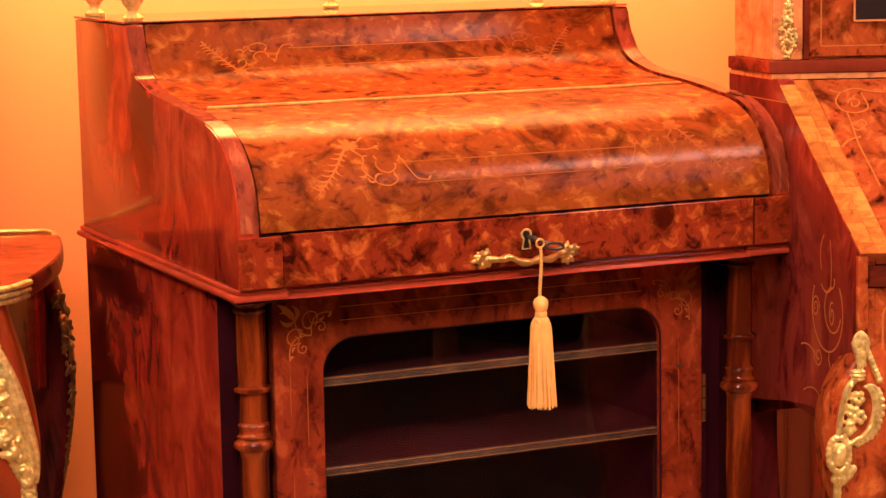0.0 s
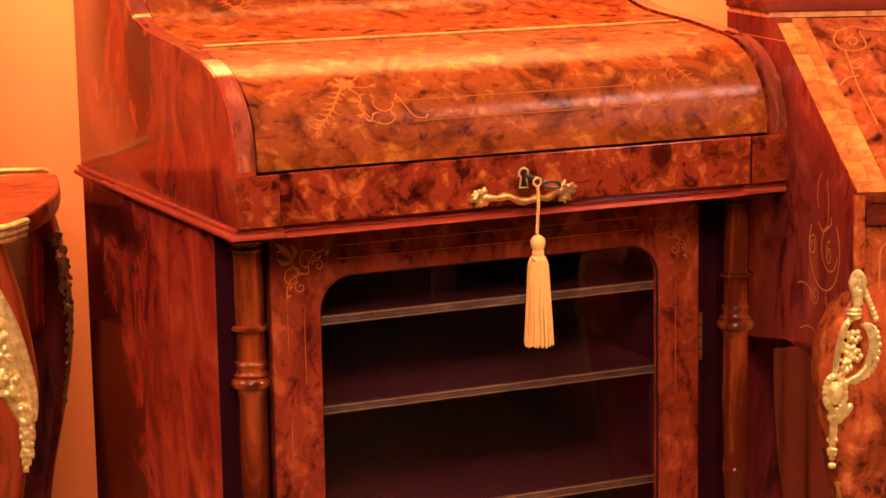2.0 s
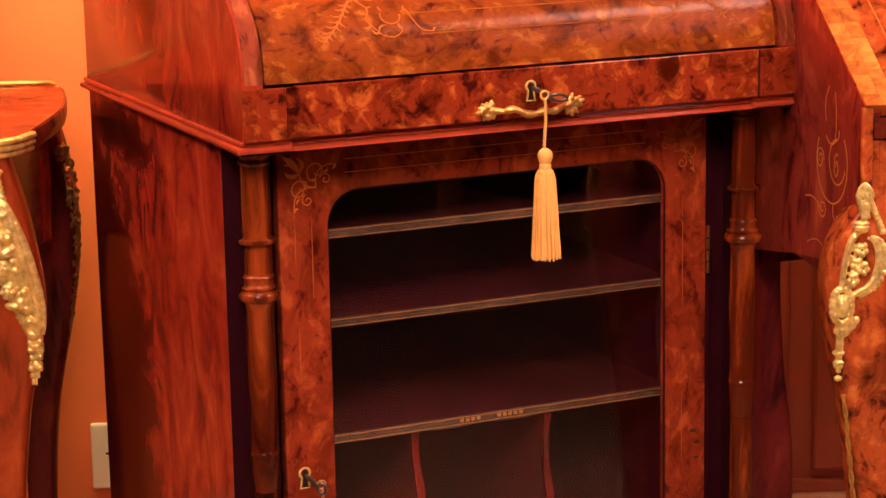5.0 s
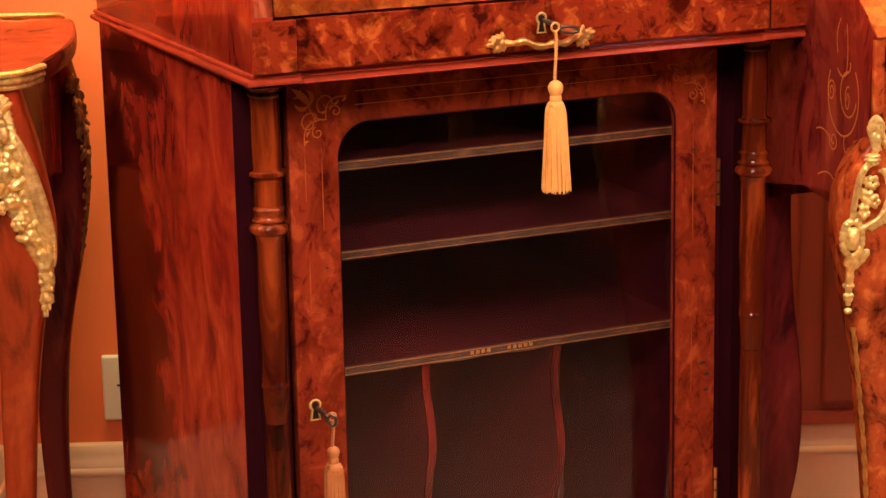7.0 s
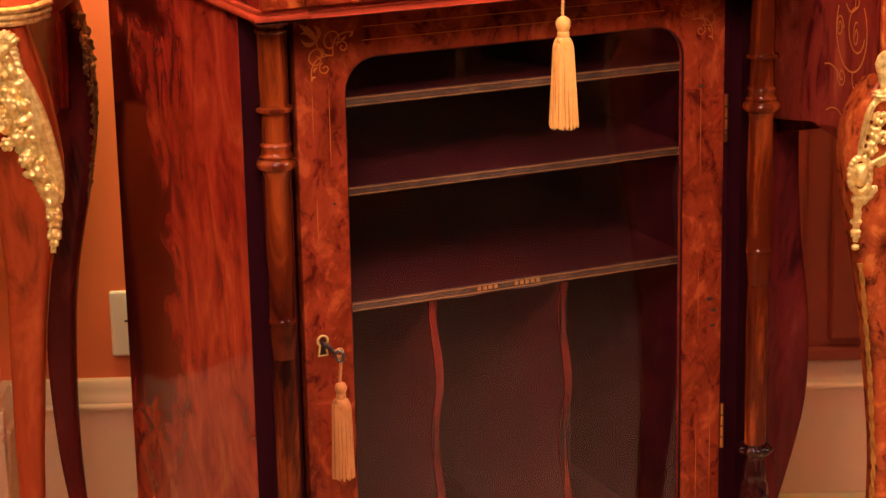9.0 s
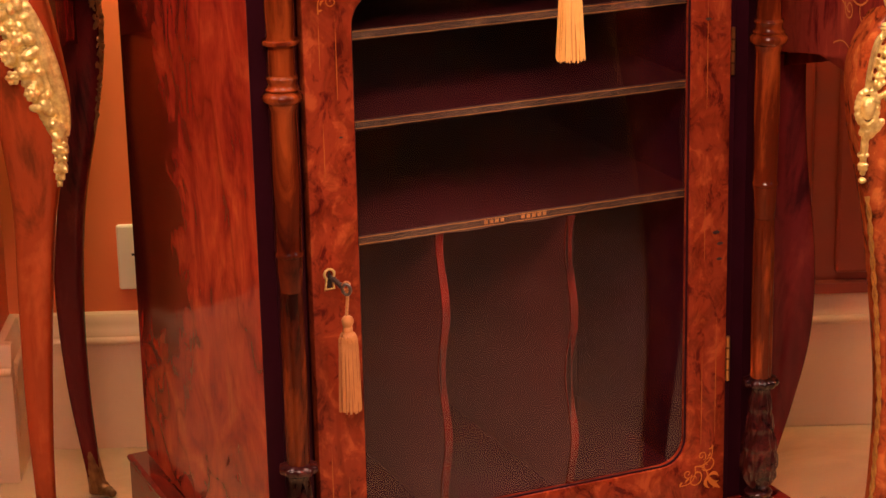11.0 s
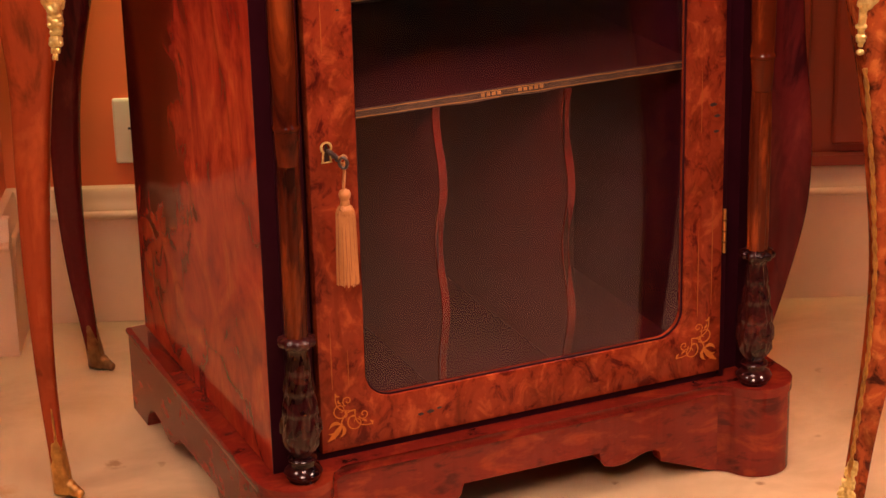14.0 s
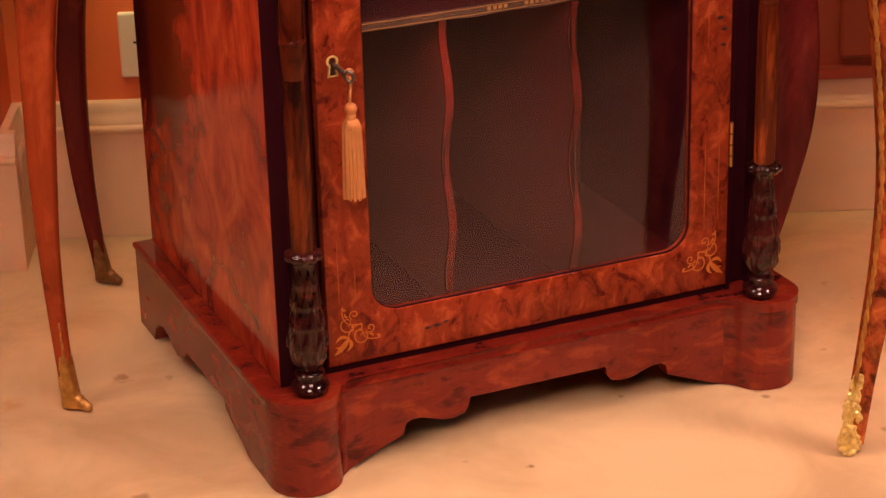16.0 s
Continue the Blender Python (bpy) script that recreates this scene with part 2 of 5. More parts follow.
# leather strip with worn gold tooling on the shelf edges
M_LEATHER, nt, b = nodes_of("tooled_leather")
v = coords(nt, (1, 1, 1))
worn = noise_node(nt, v, 45.0, 5.0, 0.7)
tool = noise_node(nt, coords(nt, (160, 40, 400)), 1.0, 2.0, 0.5)
base = ramp(nt, worn, [(0.38, (0.022, 0.014, 0.009)), (0.55, (0.060, 0.036, 0.019)), (0.70, (0.20, 0.12, 0.05))])
nt.links.new(mix(nt, "MIX", ramp(nt, tool, [(0.55, (0, 0, 0)), (0.62, (0.45, 0.45, 0.45))]), base, (0.22, 0.13, 0.05)), b.inputs["Base Color"])
b.inputs["Roughness"].default_value = 0.5

# band of the fall: every short piece has its own tone
M_PIECES, nt, b = nodes_of("crossbanding_pieces")
info = nt.nodes.new("ShaderNodeObjectInfo")
tone = ramp(nt, info.outputs["Random"], [(0.0, (0.52, 0.175, 0.032)), (0.5, (0.72, 0.280, 0.050)), (1.0, (0.84, 0.38, 0.080))])
fig = noise_node(nt, coords(nt), 40.0, 5.0, 0.65, 1.5)
nt.links.new(mix(nt, "MULTIPLY", 0.8, tone, ramp(nt, fig, [(0.38, (0.40, 0.26, 0.20)), (0.6, (1, 1, 1))])), b.inputs["Base Color"])
b.inputs["Roughness"].default_value, b.inputs["Coat Weight"].default_value = 0.3, 0.5

# painted wall: matt, faintly uneven
M_WALL, nt, b = nodes_of("terracotta_paint")
v = coords(nt, shift=False)
cloud = noise_node(nt, v, 2.2, 4.0, 0.6)
nt.links.new(mix(nt, "MULTIPLY", 0.35, (0.74, 0.170, 0.047), ramp(nt, cloud, [(0.3, (0.78, 0.7, 0.66)), (0.7, (1, 1, 1))])), b.inputs["Base Color"])
b.inputs["Roughness"].default_value = 0.55
bump(nt, b, noise_node(nt, v, 160.0, 3.0, 0.6), 0.12, 0.002)
# unseen far walls: dark brown chosen to dim reflections and bounced light
M_WALL_FAR = plain("unseen_wall_dark", (0.060, 0.028, 0.032), 0.7, vary=0.3, scale=3)
M_PANEL = plain("red_panel_paint", (0.28, 0.042, 0.020), 0.45, vary=0.3, scale=6)
M_CREAM = plain("cream_gloss_paint", (0.76, 0.52, 0.32), 0.42, vary=0.4, scale=6, dirt=(0.78, 0.66, 0.54))
M_CEIL = plain("ceiling_paint", (0.42, 0.33, 0.25), 0.8, vary=0.1)

# short-pile carpet: fibres, trodden patches, a few faint marks
M_CARPET, nt, b = nodes_of("beige_carpet")
v = coords(nt, shift=False)
patch = noise_node(nt, v, 5.0, 4.0, 0.6, 0.8)
fibre = noise_node(nt, v, 700.0, 3.0, 0.7)
mark = noise_node(nt, v, 21.0, 2.0, 0.4)
col = mix(nt, "MULTIPLY", 0.5, (0.72, 0.57, 0.32), ramp(nt, patch, [(0.36, (0.60, 0.52, 0.46)), (0.58, (1, 1, 1))]))
col = mix(nt, "MULTIPLY", 0.2, col, ramp(nt, fibre, [(0.3, (0.6, 0.55, 0.5)), (0.7, (1, 1, 1))]))
col = mix(nt, "MULTIPLY", 0.5, col, ramp(nt, mark, [(0.245, (0.34, 0.22, 0.15)), (0.29, (1, 1, 1))]))
place = nt.nodes.new("ShaderNodeTexCoord").outputs["Object"]
ragged = noise_node(nt, v, 90.0, 4.0, 0.7, 1.0)
for su, sv, size, tone in ((0.169, -0.439, 0.014, 0.62), (0.055, -0.500, 0.022, 0.92), (0.613, -0.684, 0.006, 0.45), (0.722, -0.533, 0.006, 0.55), (0.878, -0.546, 0.007, 0.5)):
    far = nt.nodes.new("ShaderNodeVectorMath")
    far.operation = "DISTANCE"
    far.inputs[1].default_value = (su * K, sv * K, 0)
    nt.links.new(place, far.inputs[0])
    grow = nt.nodes.new("ShaderNodeMath")
    grow.operation = "MULTIPLY_ADD"
    grow.inputs[1].default_value = 0.5 / size
    nt.links.new(far.outputs["Value"], grow.inputs[0])
    nt.links.new(ragged, grow.inputs[2])
    col = mix(nt, "MULTIPLY", 0.9, col, ramp(nt, grow.outputs[0], [(0.62, (tone, tone * 0.82, tone * 0.70)), (0.92, (1, 1, 1))]))
nt.links.new(col, b.inputs["Base Color"])
b.inputs["Roughness"].default_value = 0.95
bump(nt, b, noise_node(nt, v, 260.0, 2.0, 0.5), 0.15, 0.001)

M_GLASS, nt, b = nodes_of("door_glass")
b.inputs["Transmission Weight"].default_value, b.inputs["Roughness"].default_value, b.inputs["IOR"].default_value = 1.0, 0.0, 1.50
b.inputs["Base Color"].default_value = (0.93, 0.88, 0.93, 1)
b.inputs["Specular Tint"].default_value = (0.92, 0.72, 0.90, 1)
M_DARKGLASS = plain("dark_mirror_glass", (0.03, 0.022, 0.02), 0.08, vary=0.1)
M_DAY, nt, b = nodes_of("daylight_outside")
b.inputs["Emission Color"].default_value, b.inputs["Emission Strength"].default_value = (1.0, 0.84, 0.94, 1), 4.6
b.inputs["Base Color"].default_value = (0, 0, 0, 1)


# ------------------------------------------------------------ mesh helpers
def link(name, bm, material, parent=None, label="", smooth=None):
    me = bpy.data.meshes.new(name)
    bmesh.ops.recalc_face_normals(bm, faces=bm.faces)
    bm.to_mesh(me)
    bm.free()
    me.materials.append(material)
    if smooth is not None:
        me.shade_smooth()
        me.set_sharp_from_angle(angle=radians(smooth))
    ob = new(name, me)
    if parent:
        ob.parent = parent
    if label:
        ob["label"] = label
    return ob


part = link


CHASING = bpy.data.textures.new("chasing", "CLOUDS")
CHASING.noise_scale, CHASING.noise_depth = 0.0038, 1


def cast(ob, voxel=0.0011):
    """Fuses the lumps of a casting into one skin."""
    mod = ob.modifiers.new("fuse", "REMESH")
    mod.mode, mod.voxel_size, mod.use_smooth_shade = "VOXEL", voxel, True
    mod = ob.modifiers.new("chasing", "DISPLACE")
    mod.texture, mod.strength, mod.mid_level = CHASING, 0.0006, 0.5
    return ob


def thing(name, label, category, matrix=None, group="", kind=""):
    ob = new(name)
    ob.empty_display_size = 0.05
    if matrix is not None:
        ob.matrix_world = matrix
    return tagged(ob, label, category, group, kind)


def add_box(bm, x0, x1, y0, y1, z0, z1, bevel=0.0, seg=2):
    vs = [bm.verts.new(p) for p in ((x0, y0, z0), (x1, y0, z0), (x1, y1, z0), (x0, y1, z0), (x0, y0, z1), (x1, y0, z1), (x1, y1, z1), (x0, y1, z1))]
    fs = [bm.faces.new([vs[i] for i in q]) for q in ((3, 2, 1, 0), (4, 5, 6, 7), (0, 1, 5, 4), (1, 2, 6, 5), (2, 3, 7, 6), (3, 0, 4, 7))]
    if bevel:
        es = {e for f in fs for e in f.edges}
        bmesh.ops.bevel(bm, geom=list(es), offset=bevel, segments=seg, affect="EDGES", profile=0.5)
    return bm


def box(*a, **k):
    return add_box(bmesh.new(), *a, **k)


def prism(points, axis, a, b, bevel=0.0, bm=None):
    """A closed outline, extruded from a to b along an axis; the outline's two numbers are the other axes in order."""
    bm = bm or bmesh.new()

    def at(p, t):
        q = list(p)
        q.insert("xyz".index(axis), t)
        return q
    lo = [bm.verts.new(at(p, a)) for p in points]
    hi = [bm.verts.new(at(p, b)) for p in points]
    n = len(points)
    caps = [bm.faces.new(lo), bm.faces.new(hi[::-1])]
    for i in range(n):
        bm.faces.new((lo[i], hi[i], hi[(i + 1) % n], lo[(i + 1) % n]))
    if bevel:
        es = {e for f in caps for e in f.edges}
        bmesh.ops.bevel(bm, geom=list(es), offset=bevel, segments=2, affect="EDGES", profile=0.5)
    bmesh.ops.triangulate(bm, faces=[f for f in bm.faces if len(f.verts) > 4])
    return bm


def lathe(profile, n=28, centre=(0, 0, 0), lobes=None, bm=None):
    """Profile rows (z, r); lobes(z, angle) scales the radius."""
    bm = bm or bmesh.new()
    rings = []
    for z, r in profile:
        ring = []
        for i in range(n):
            a = 2 * math.pi * i / n
            rr = r * (lobes(z, a) if lobes else 1)
            ring.append(bm.verts.new((centre[0] + rr * math.cos(a), centre[1] + rr * math.sin(a), centre[2] + z)))
        rings.append(ring)
    for p, q in zip(rings, rings[1:]):
        for i in range(n):
            bm.faces.new((p[i], p[(i + 1) % n], q[(i + 1) % n], q[i]))
    bm.faces.new(rings[0][::-1])
    bm.faces.new(rings[-1])
    return bm


def smooth_path(keys, n):
    """Catmull-Rom through rows of numbers, n samples."""
    keys = [np.array(k, float) for k in keys]
    pts = [2 * keys[0] - keys[1]] + keys + [2 * keys[-1] - keys[-2]]
    out = []
    m = len(keys) - 1
    for i in range(n):
        t = i / (n - 1) * m
        k = min(int(t), m - 1)
        s = t - k
        p0, p1, p2, p3 = pts[k:k + 4]
        out.append(0.5 * (2 * p1 + (p2 - p0) * s + (2 * p0 - 5 * p1 + 4 * p2 - p3) * s * s + (3 * p1 - p0 - 3 * p2 + p3) * s ** 3))
    return out


def tube(path, radius, n=8, bm=None, square=0.0):
    """A tube along 3D points; radius a number or a function of 0..1."""
    bm = bm or bmesh.new()
    path = [Vector(p) for p in path]
    rings = []
    up = Vector((0.31, 0.2, 0.93))
    for i, p in enumerate(path):
        d = (path[min(i + 1, len(path) - 1)] - path[max(i - 1, 0)]).normalized()
        s = d.cross(up)
        if s.length < 1e-4:
            s = d.cross(Vector((1, 0, 0)))
        s.normalize()
        w = s.cross(d)
        r = radius(i / max(1, len(path) - 1)) if callable(radius) else radius
        rings.append([bm.verts.new(p + r * (math.cos(2 * math.pi * k / n) * s + math.sin(2 * math.pi * k / n) * w)) for k in range(n)])
    for a, c in zip(rings, rings[1:]):
        for k in range(n):
            bm.faces.new((a[k], a[(k + 1) % n], c[(k + 1) % n], c[k]))
    bm.faces.new(rings[0][::-1])
    bm.faces.new(rings[-1])
    return bm


def blob(bm, c, size, turn=(0, 0, 0), seg=8, rings=6, power=1.0):
    """A small rounded lump, stretched and turned."""
    m = Matrix.LocRotScale(c, Euler([radians(a) for a in turn]), size)
    top, end = bm.verts.new(m @ Vector((0, 0, 1))), bm.verts.new(m @ Vector((0, 0, -1)))
    rows = []
    for j in range(1, rings):
        t = math.pi * j / rings
        rows.append([bm.verts.new(m @ Vector((math.sin(t) * math.cos(2 * math.pi * i / seg), math.sin(t) * math.sin(2 * math.pi * i / seg), math.cos(t)))) for i in range(seg)])
    for i in range(seg):
        k = (i + 1) % seg
        bm.faces.new((top, rows[0][i], rows[0][k]))
        bm.faces.new((end, rows[-1][k], rows[-1][i]))
        for p, q in zip(rows, rows[1:]):
            bm.faces.new((p[i], q[i], q[k], p[k]))


LIFT = [0]


def lift_step():
    """Small heights that keep crossing strips of inlay apart."""
    return 0.00005 * (LIFT[0] % 16)


def ribbon(bm, pts, width, put):
    """A flat strip along 2D points, laid on a surface by put(a, b, lift)."""
    LIFT[0] += 1
    pts = [Vector(p) for p in pts]
    rows = []
    for i, p in enumerate(pts):
        d = pts[min(i + 1, len(pts) - 1)] - pts[max(i - 1, 0)]
        d = d.normalized() if d.length else Vector((1, 0))
        t = i / max(1, len(pts) - 1)
        w = (width(t) if callable(width) else width) / 2
        s = Vector((-d.y, d.x)) * w
        rows.append((bm.verts.new(put(p.x + s.x, p.y + s.y)), bm.verts.new(put(p.x - s.x, p.y - s.y))))
    for (a, c), (e, f) in zip(rows, rows[1:]):
        bm.faces.new((a, c, f, e))


def spiral(c, r, start, turns, n=26, shrink=0.82):
    """A scroll that winds in round c from radius r."""
    out = []
    for i in range(n):
        t = i / (n - 1)
        a = start + 2 * math.pi * turns * t
        rr = r * (1 - shrink * t)
        out.append((c[0] + rr * math.cos(a), c[1] + rr * math.sin(a)))
    return out


def bend(a, c, bow, n=14):
    """An arc from a to c that bows sideways."""
    a, c = Vector(a), Vector(c)
    d = c - a
    s = Vector((-d.y, d.x)) * bow
    return [tuple(a + d * t + s * (4 * t * (1 - t))) for t in (i / (n - 1) for i in range(n))]


def leaf(length):
    return lambda t: length * math.sin(math.pi * min(1, 0.06 + 0.94 * t)) + 0.0003


def foliate(bm, put, size, flip=1.0, c=(0, 0), seed=1, thin=0.0010, rise=1.0):
    """A marquetry spray: a feathered frond at the outer end, a burst flower, curling stems, and a hook at the inner end."""
    rnd = random.Random(seed)

    def q(pts):
        return [(c[0] + flip * size * x, c[1] + rise * size * y) for x, y in pts]

    def petal(x, y, angle, length, width, bow=0.2):
        ribbon(bm, q(bend((x, y), (x + length * math.cos(angle), y + length * math.sin(angle)), bow, 9)), leaf(width * size), put)

    def line(keys, w0=1.6, w1=0.8):
        ribbon(bm, q([tuple(p) for p in smooth_path(keys, 8 * len(keys))]), lambda t: thin * (w0 + (w1 - w0) * t), put)
    # the frond, feathered on both sides, its barbs curling towards the tip
    rib = [tuple(p) for p in smooth_path([(-0.32, 0.38), (-0.45, 0.16), (-0.62, -0.16), (-0.80, -0.42), (-0.96, -0.62)], 40)]
    ribbon(bm, q(rib), lambda t: thin * (2.6 - 1.4 * t), put)
    for k in range(6, 38, 4):
        x, y = rib[k]
        d = math.atan2(rib[k + 1][1] - rib[k - 1][1], rib[k + 1][0] - rib[k - 1][0])
        ln = 0.26 - 0.12 * abs(k - 18) / 20
        petal(x, y, d - 0.85, ln * rnd.uniform(0.9, 1.15), 0.026, 0.28)
        petal(x, y, d + 0.80, ln * rnd.uniform(0.6, 0.9), 0.024, -0.28)
    petal(-0.94, -0.60, -2.2, 0.12, 0.03, 0.1)
    # burst flower
    for k in range(7):
        a = radians(-20 + 51 * k) + rnd.uniform(-0.2, 0.2)
        petal(-0.30, 0.42, a, rnd.uniform(0.14, 0.21), 0.085, rnd.uniform(-0.3, 0.3))
    line([(-0.28, 0.42), (-0.10, 0.50), (0.02, 0.62)], 1.2, 0.7)
    petal(-0.04, 0.56, 0.7, 0.14, 0.032)
    line([(-0.22, 0.34), (0.00, 0.28), (0.16, 0.32)], 1.2, 0.7)
    petal(0.14, 0.30, 0.3, 0.13, 0.036)
    petal(0.14, 0.30, -0.5, 0.10, 0.026)
    # stems below the flower
    line([(-0.26, 0.30), (-0.10, 0.06), (-0.16, -0.20), (-0.02, -0.42), (0.08, -0.54)])
    for x, y, a in ((-0.14, -0.06, 2.3), (-0.12, 0.02, 0.6), (-0.10, -0.30, 3.5), (0.02, -0.46, 0.7), (0.04, -0.48, 2.6)):
        petal(x, y, a, rnd.uniform(0.14, 0.20), 0.034, 0.3)
    line([(0.08, -0.54), (0.26, -0.58), (0.40, -0.50), (0.42, -0.40)])
    petal(0.42, -0.42, 1.9, 0.13, 0.034)
    # open scroll and the hook that meets the stringing
    ribbon(bm, q(spiral((0.28, -0.14), 0.20, 2.6, 0.62, 24, 0.30)), lambda t: thin * (0.9 + 0.9 * t), put)
    petal(0.14, 0.00, 1.9, 0.12, 0.032)
    line([(0.46, -0.06), (0.56, -0.02), (0.62, -0.20), (0.76, -0.46), (0.98, -0.52)], 1.4, 1.0)
    petal(0.54, -0.04, 1.5, 0.12, 0.034)
    petal(0.97, -0.52, 1.0, 0.10, 0.028)


def mount(bm, path, widths, out, lumps, seed):
    """Cast foliate mount: overlapping leaves and beads along a 3D path. widths(t) half width, out: outward direction, lumps per length."""
    rnd = random.Random(seed)
    n = len(path)
    for i, p in enumerate(path):
        t = i / (n - 1)
        p = Vector(p)
        d = (Vector(path[min(i + 1, n - 1)]) - Vector(path[max(i - 1, 0)])).normalized()
        s = d.cross(Vector(out)).normalized()
        w = widths(t)
        tilt = math.degrees(math.atan2(d.x, -d.z))
        blob(bm, p, (w * 0.5, w * 0.4, 0.011), (0, 0, rnd.uniform(-30, 30)), 8, 6)
        for k in range(lumps):
            side = rnd.choice((-1, 1)) * rnd.uniform(0.35, 1.0)
            c = p + s * w * side + Vector(out) * rnd.uniform(0.0, 0.35) * w + d * rnd.uniform(-0.006, 0.006)
            sz = rnd.uniform(0.20, 0.42) * w + 0.0012
            blob(bm, c, (sz * rnd.uniform(0.6, 1.0), sz * 0.7, sz * rnd.uniform(0.9, 1.9)), (rnd.uniform(-40, 40), tilt + 35 * side, rnd.uniform(0, 90)), 7, 5)


def sweep_section(keys, n, corners, bm=None):
    """A leg along keys (x, y, z, half width x, half depth y): squarish section with softened corners."""
    bm = bm or bmesh.new()
    rings = []
    for x, y, z, hx, hy in smooth_path(keys, n):
        ring = []
        for k in range(corners):
            a = 2 * math.pi * (k + 0.5) / corners
            ca, sa = math.cos(a), math.sin(a)
            e = 0.45
            ring.append(bm.verts.new((x + hx * math.copysign(abs(ca) ** e, ca), y + hy * math.copysign(abs(sa) ** e, sa), z)))
        rings.append(ring)
    for p, q in zip(rings, rings[1:]):
        for k in range(corners):
            bm.faces.new((p[k], p[(k + 1) % corners], q[(k + 1) % corners], q[k]))
    bm.faces.new(rings[0][::-1])
    bm.faces.new(rings[-1])
    return bm


# ------------------------------------------------------------ the room
def slab(name, u0, u1, v0, v1, z0, z1, material, label, category):
    """A part of the room, in the room's axes."""
    ob = link(name, box(u0 * K, u1 * K, v0 * K, v1 * K, z0 * K, z1 * K), material)
    ob.matrix_world = ROOM
    return tagged(ob, label, category, "", "structure")


U0, U1, V0, H = -1.4, 3.3, -5.0, 2.55
slab("floor", U0, U1, V0, 0, -0.1, 0, M_CARPET, "beige short-pile carpet with faint trodden marks", "carpet")
slab("wall_north", U0 - 0.15, U1 + 0.15, 0, 0.15, -0.1, H, M_WALL, "orange terracotta painted plaster wall behind the furniture", "wall")
slab("wall_breast", U0, 0.0, -0.105, -0.001, 0.002, H, M_WALL, "terracotta painted projecting chimney breast", "wall")
slab("wall_west", U0 - 0.15, U0, V0, 0, -0.1, H, M_WALL_FAR, "plain unseen side wall, dark to keep reflections low", "wall")
slab("wall_south", U0 - 0.15, U1 + 0.15, V0 - 0.15, V0, -0.1, H, M_WALL_FAR, "plain unseen wall opposite, dark to keep reflections low", "wall")
slab("ceiling", U0 - 0.15, U1 + 0.15, V0 - 0.15, 0.15, H, H + 0.12, M_CEIL, "plain pale painted ceiling", "ceiling")
# east wall with a window opening, v -2.80 to -2.25, z 1.45 to 2.15
WV0, WV1, WZ0, WZ1 = -2.80, -2.25, 1.45, 2.15
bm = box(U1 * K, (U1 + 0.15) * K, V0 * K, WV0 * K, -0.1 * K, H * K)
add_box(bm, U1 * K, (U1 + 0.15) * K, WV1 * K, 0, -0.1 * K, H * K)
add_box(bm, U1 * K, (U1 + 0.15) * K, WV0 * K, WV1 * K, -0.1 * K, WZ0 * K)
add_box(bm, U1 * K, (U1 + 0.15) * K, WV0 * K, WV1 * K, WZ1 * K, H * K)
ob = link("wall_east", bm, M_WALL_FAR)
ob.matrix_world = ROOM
tagged(ob, "unseen dark wall with a window opening", "wall", "", "structure")
ob = slab("backdrop", U1 + 0.4, U1 + 0.42, WV0 - 0.8, WV1 + 0.8, 0.5, 2.9, M_DAY, "pale daylight outside the window", "daylight")


def skirting(name, length, matrix, label):
    """Tall cream skirting board with an ogee top, along local x, face towards -y."""
    prof = [(0, 0), (-0.019, 0), (-0.019, 0.1405), (-0.0225, 0.1420)]
    prof += [(-0.0205 - 0.0045 * math.cos(a), 0.1465 + 0.0045 * math.sin(a)) for a in (-0.8, -0.4, 0.0, 0.4, 0.8, 1.2)]
    prof += [(-0.019, 0.1515), (-0.019, 0.1545), (-0.0155, 0.1600), (-0.0130, 0.1680), (-0.0125, 0.1760), (-0.0100, 0.1790), (0, 0.1800)]
    ob = link(name, prism([(y * K, z * K) for y, z in prof], "x", 0, length * K), M_CREAM, smooth=40)
    ob.matrix_world = ROOM @ matrix
    return tagged(ob, label, "skirting board", "", "structure")


skirting("baseboard_north", U1 - 0.001, Matrix.Translation((0.0005, -0.0005, 0.001)), "cream painted tall skirting board with moulded top")
skirting("baseboard_return", 0.10, pose(0.0005 * K, -0.0005 * K, 0.001, 0, 0, -90) @ Matrix.Translation((0.0, 0.0, 0)), "short cream skirting return on the chimney breast").matrix_world = ROOM @ pose(0.0, -0.1045 * K, 0.001, 0, 0, 90)
skirting("baseboard_breast", abs(U0) + 0.02, pose(U0 * K, -0.1055 * K, 0.001), "cream painted skirting board on the chimney breast")

# red painted panelling at the wall beside the bureau
for name, u0, u1, z0, z1, d in (("wall_panel", 0.93, 1.30, 0.182, 0.80, 0.006), ):
    slab(name, u0, u1, -d, -0.0005, z0, z1, M_PANEL, "dark red painted wall panelling above the skirting", "panelling")
for k, (u0, u1, z0, z1) in enumerate(((0.93, 1.022, 0.170, 0.790), (1.053, 1.30, 0.170, 0.790))):
    ob = slab("trim_panel", u0, u1, -0.016, -0.006, z0 + 0.037, z1, M_PANEL, "raised red painted panel with a bevelled edge", "panelling")
    mod = ob.modifiers.new("bevel", "BEVEL")
    mod.width, mod.segments = 0.006, 2
slab("trim_rail", 0.93, 1.30, -0.022, -0.006, 0.1825, 0.196, M_PANEL, "red painted bottom rail of the panelling", "panelling")

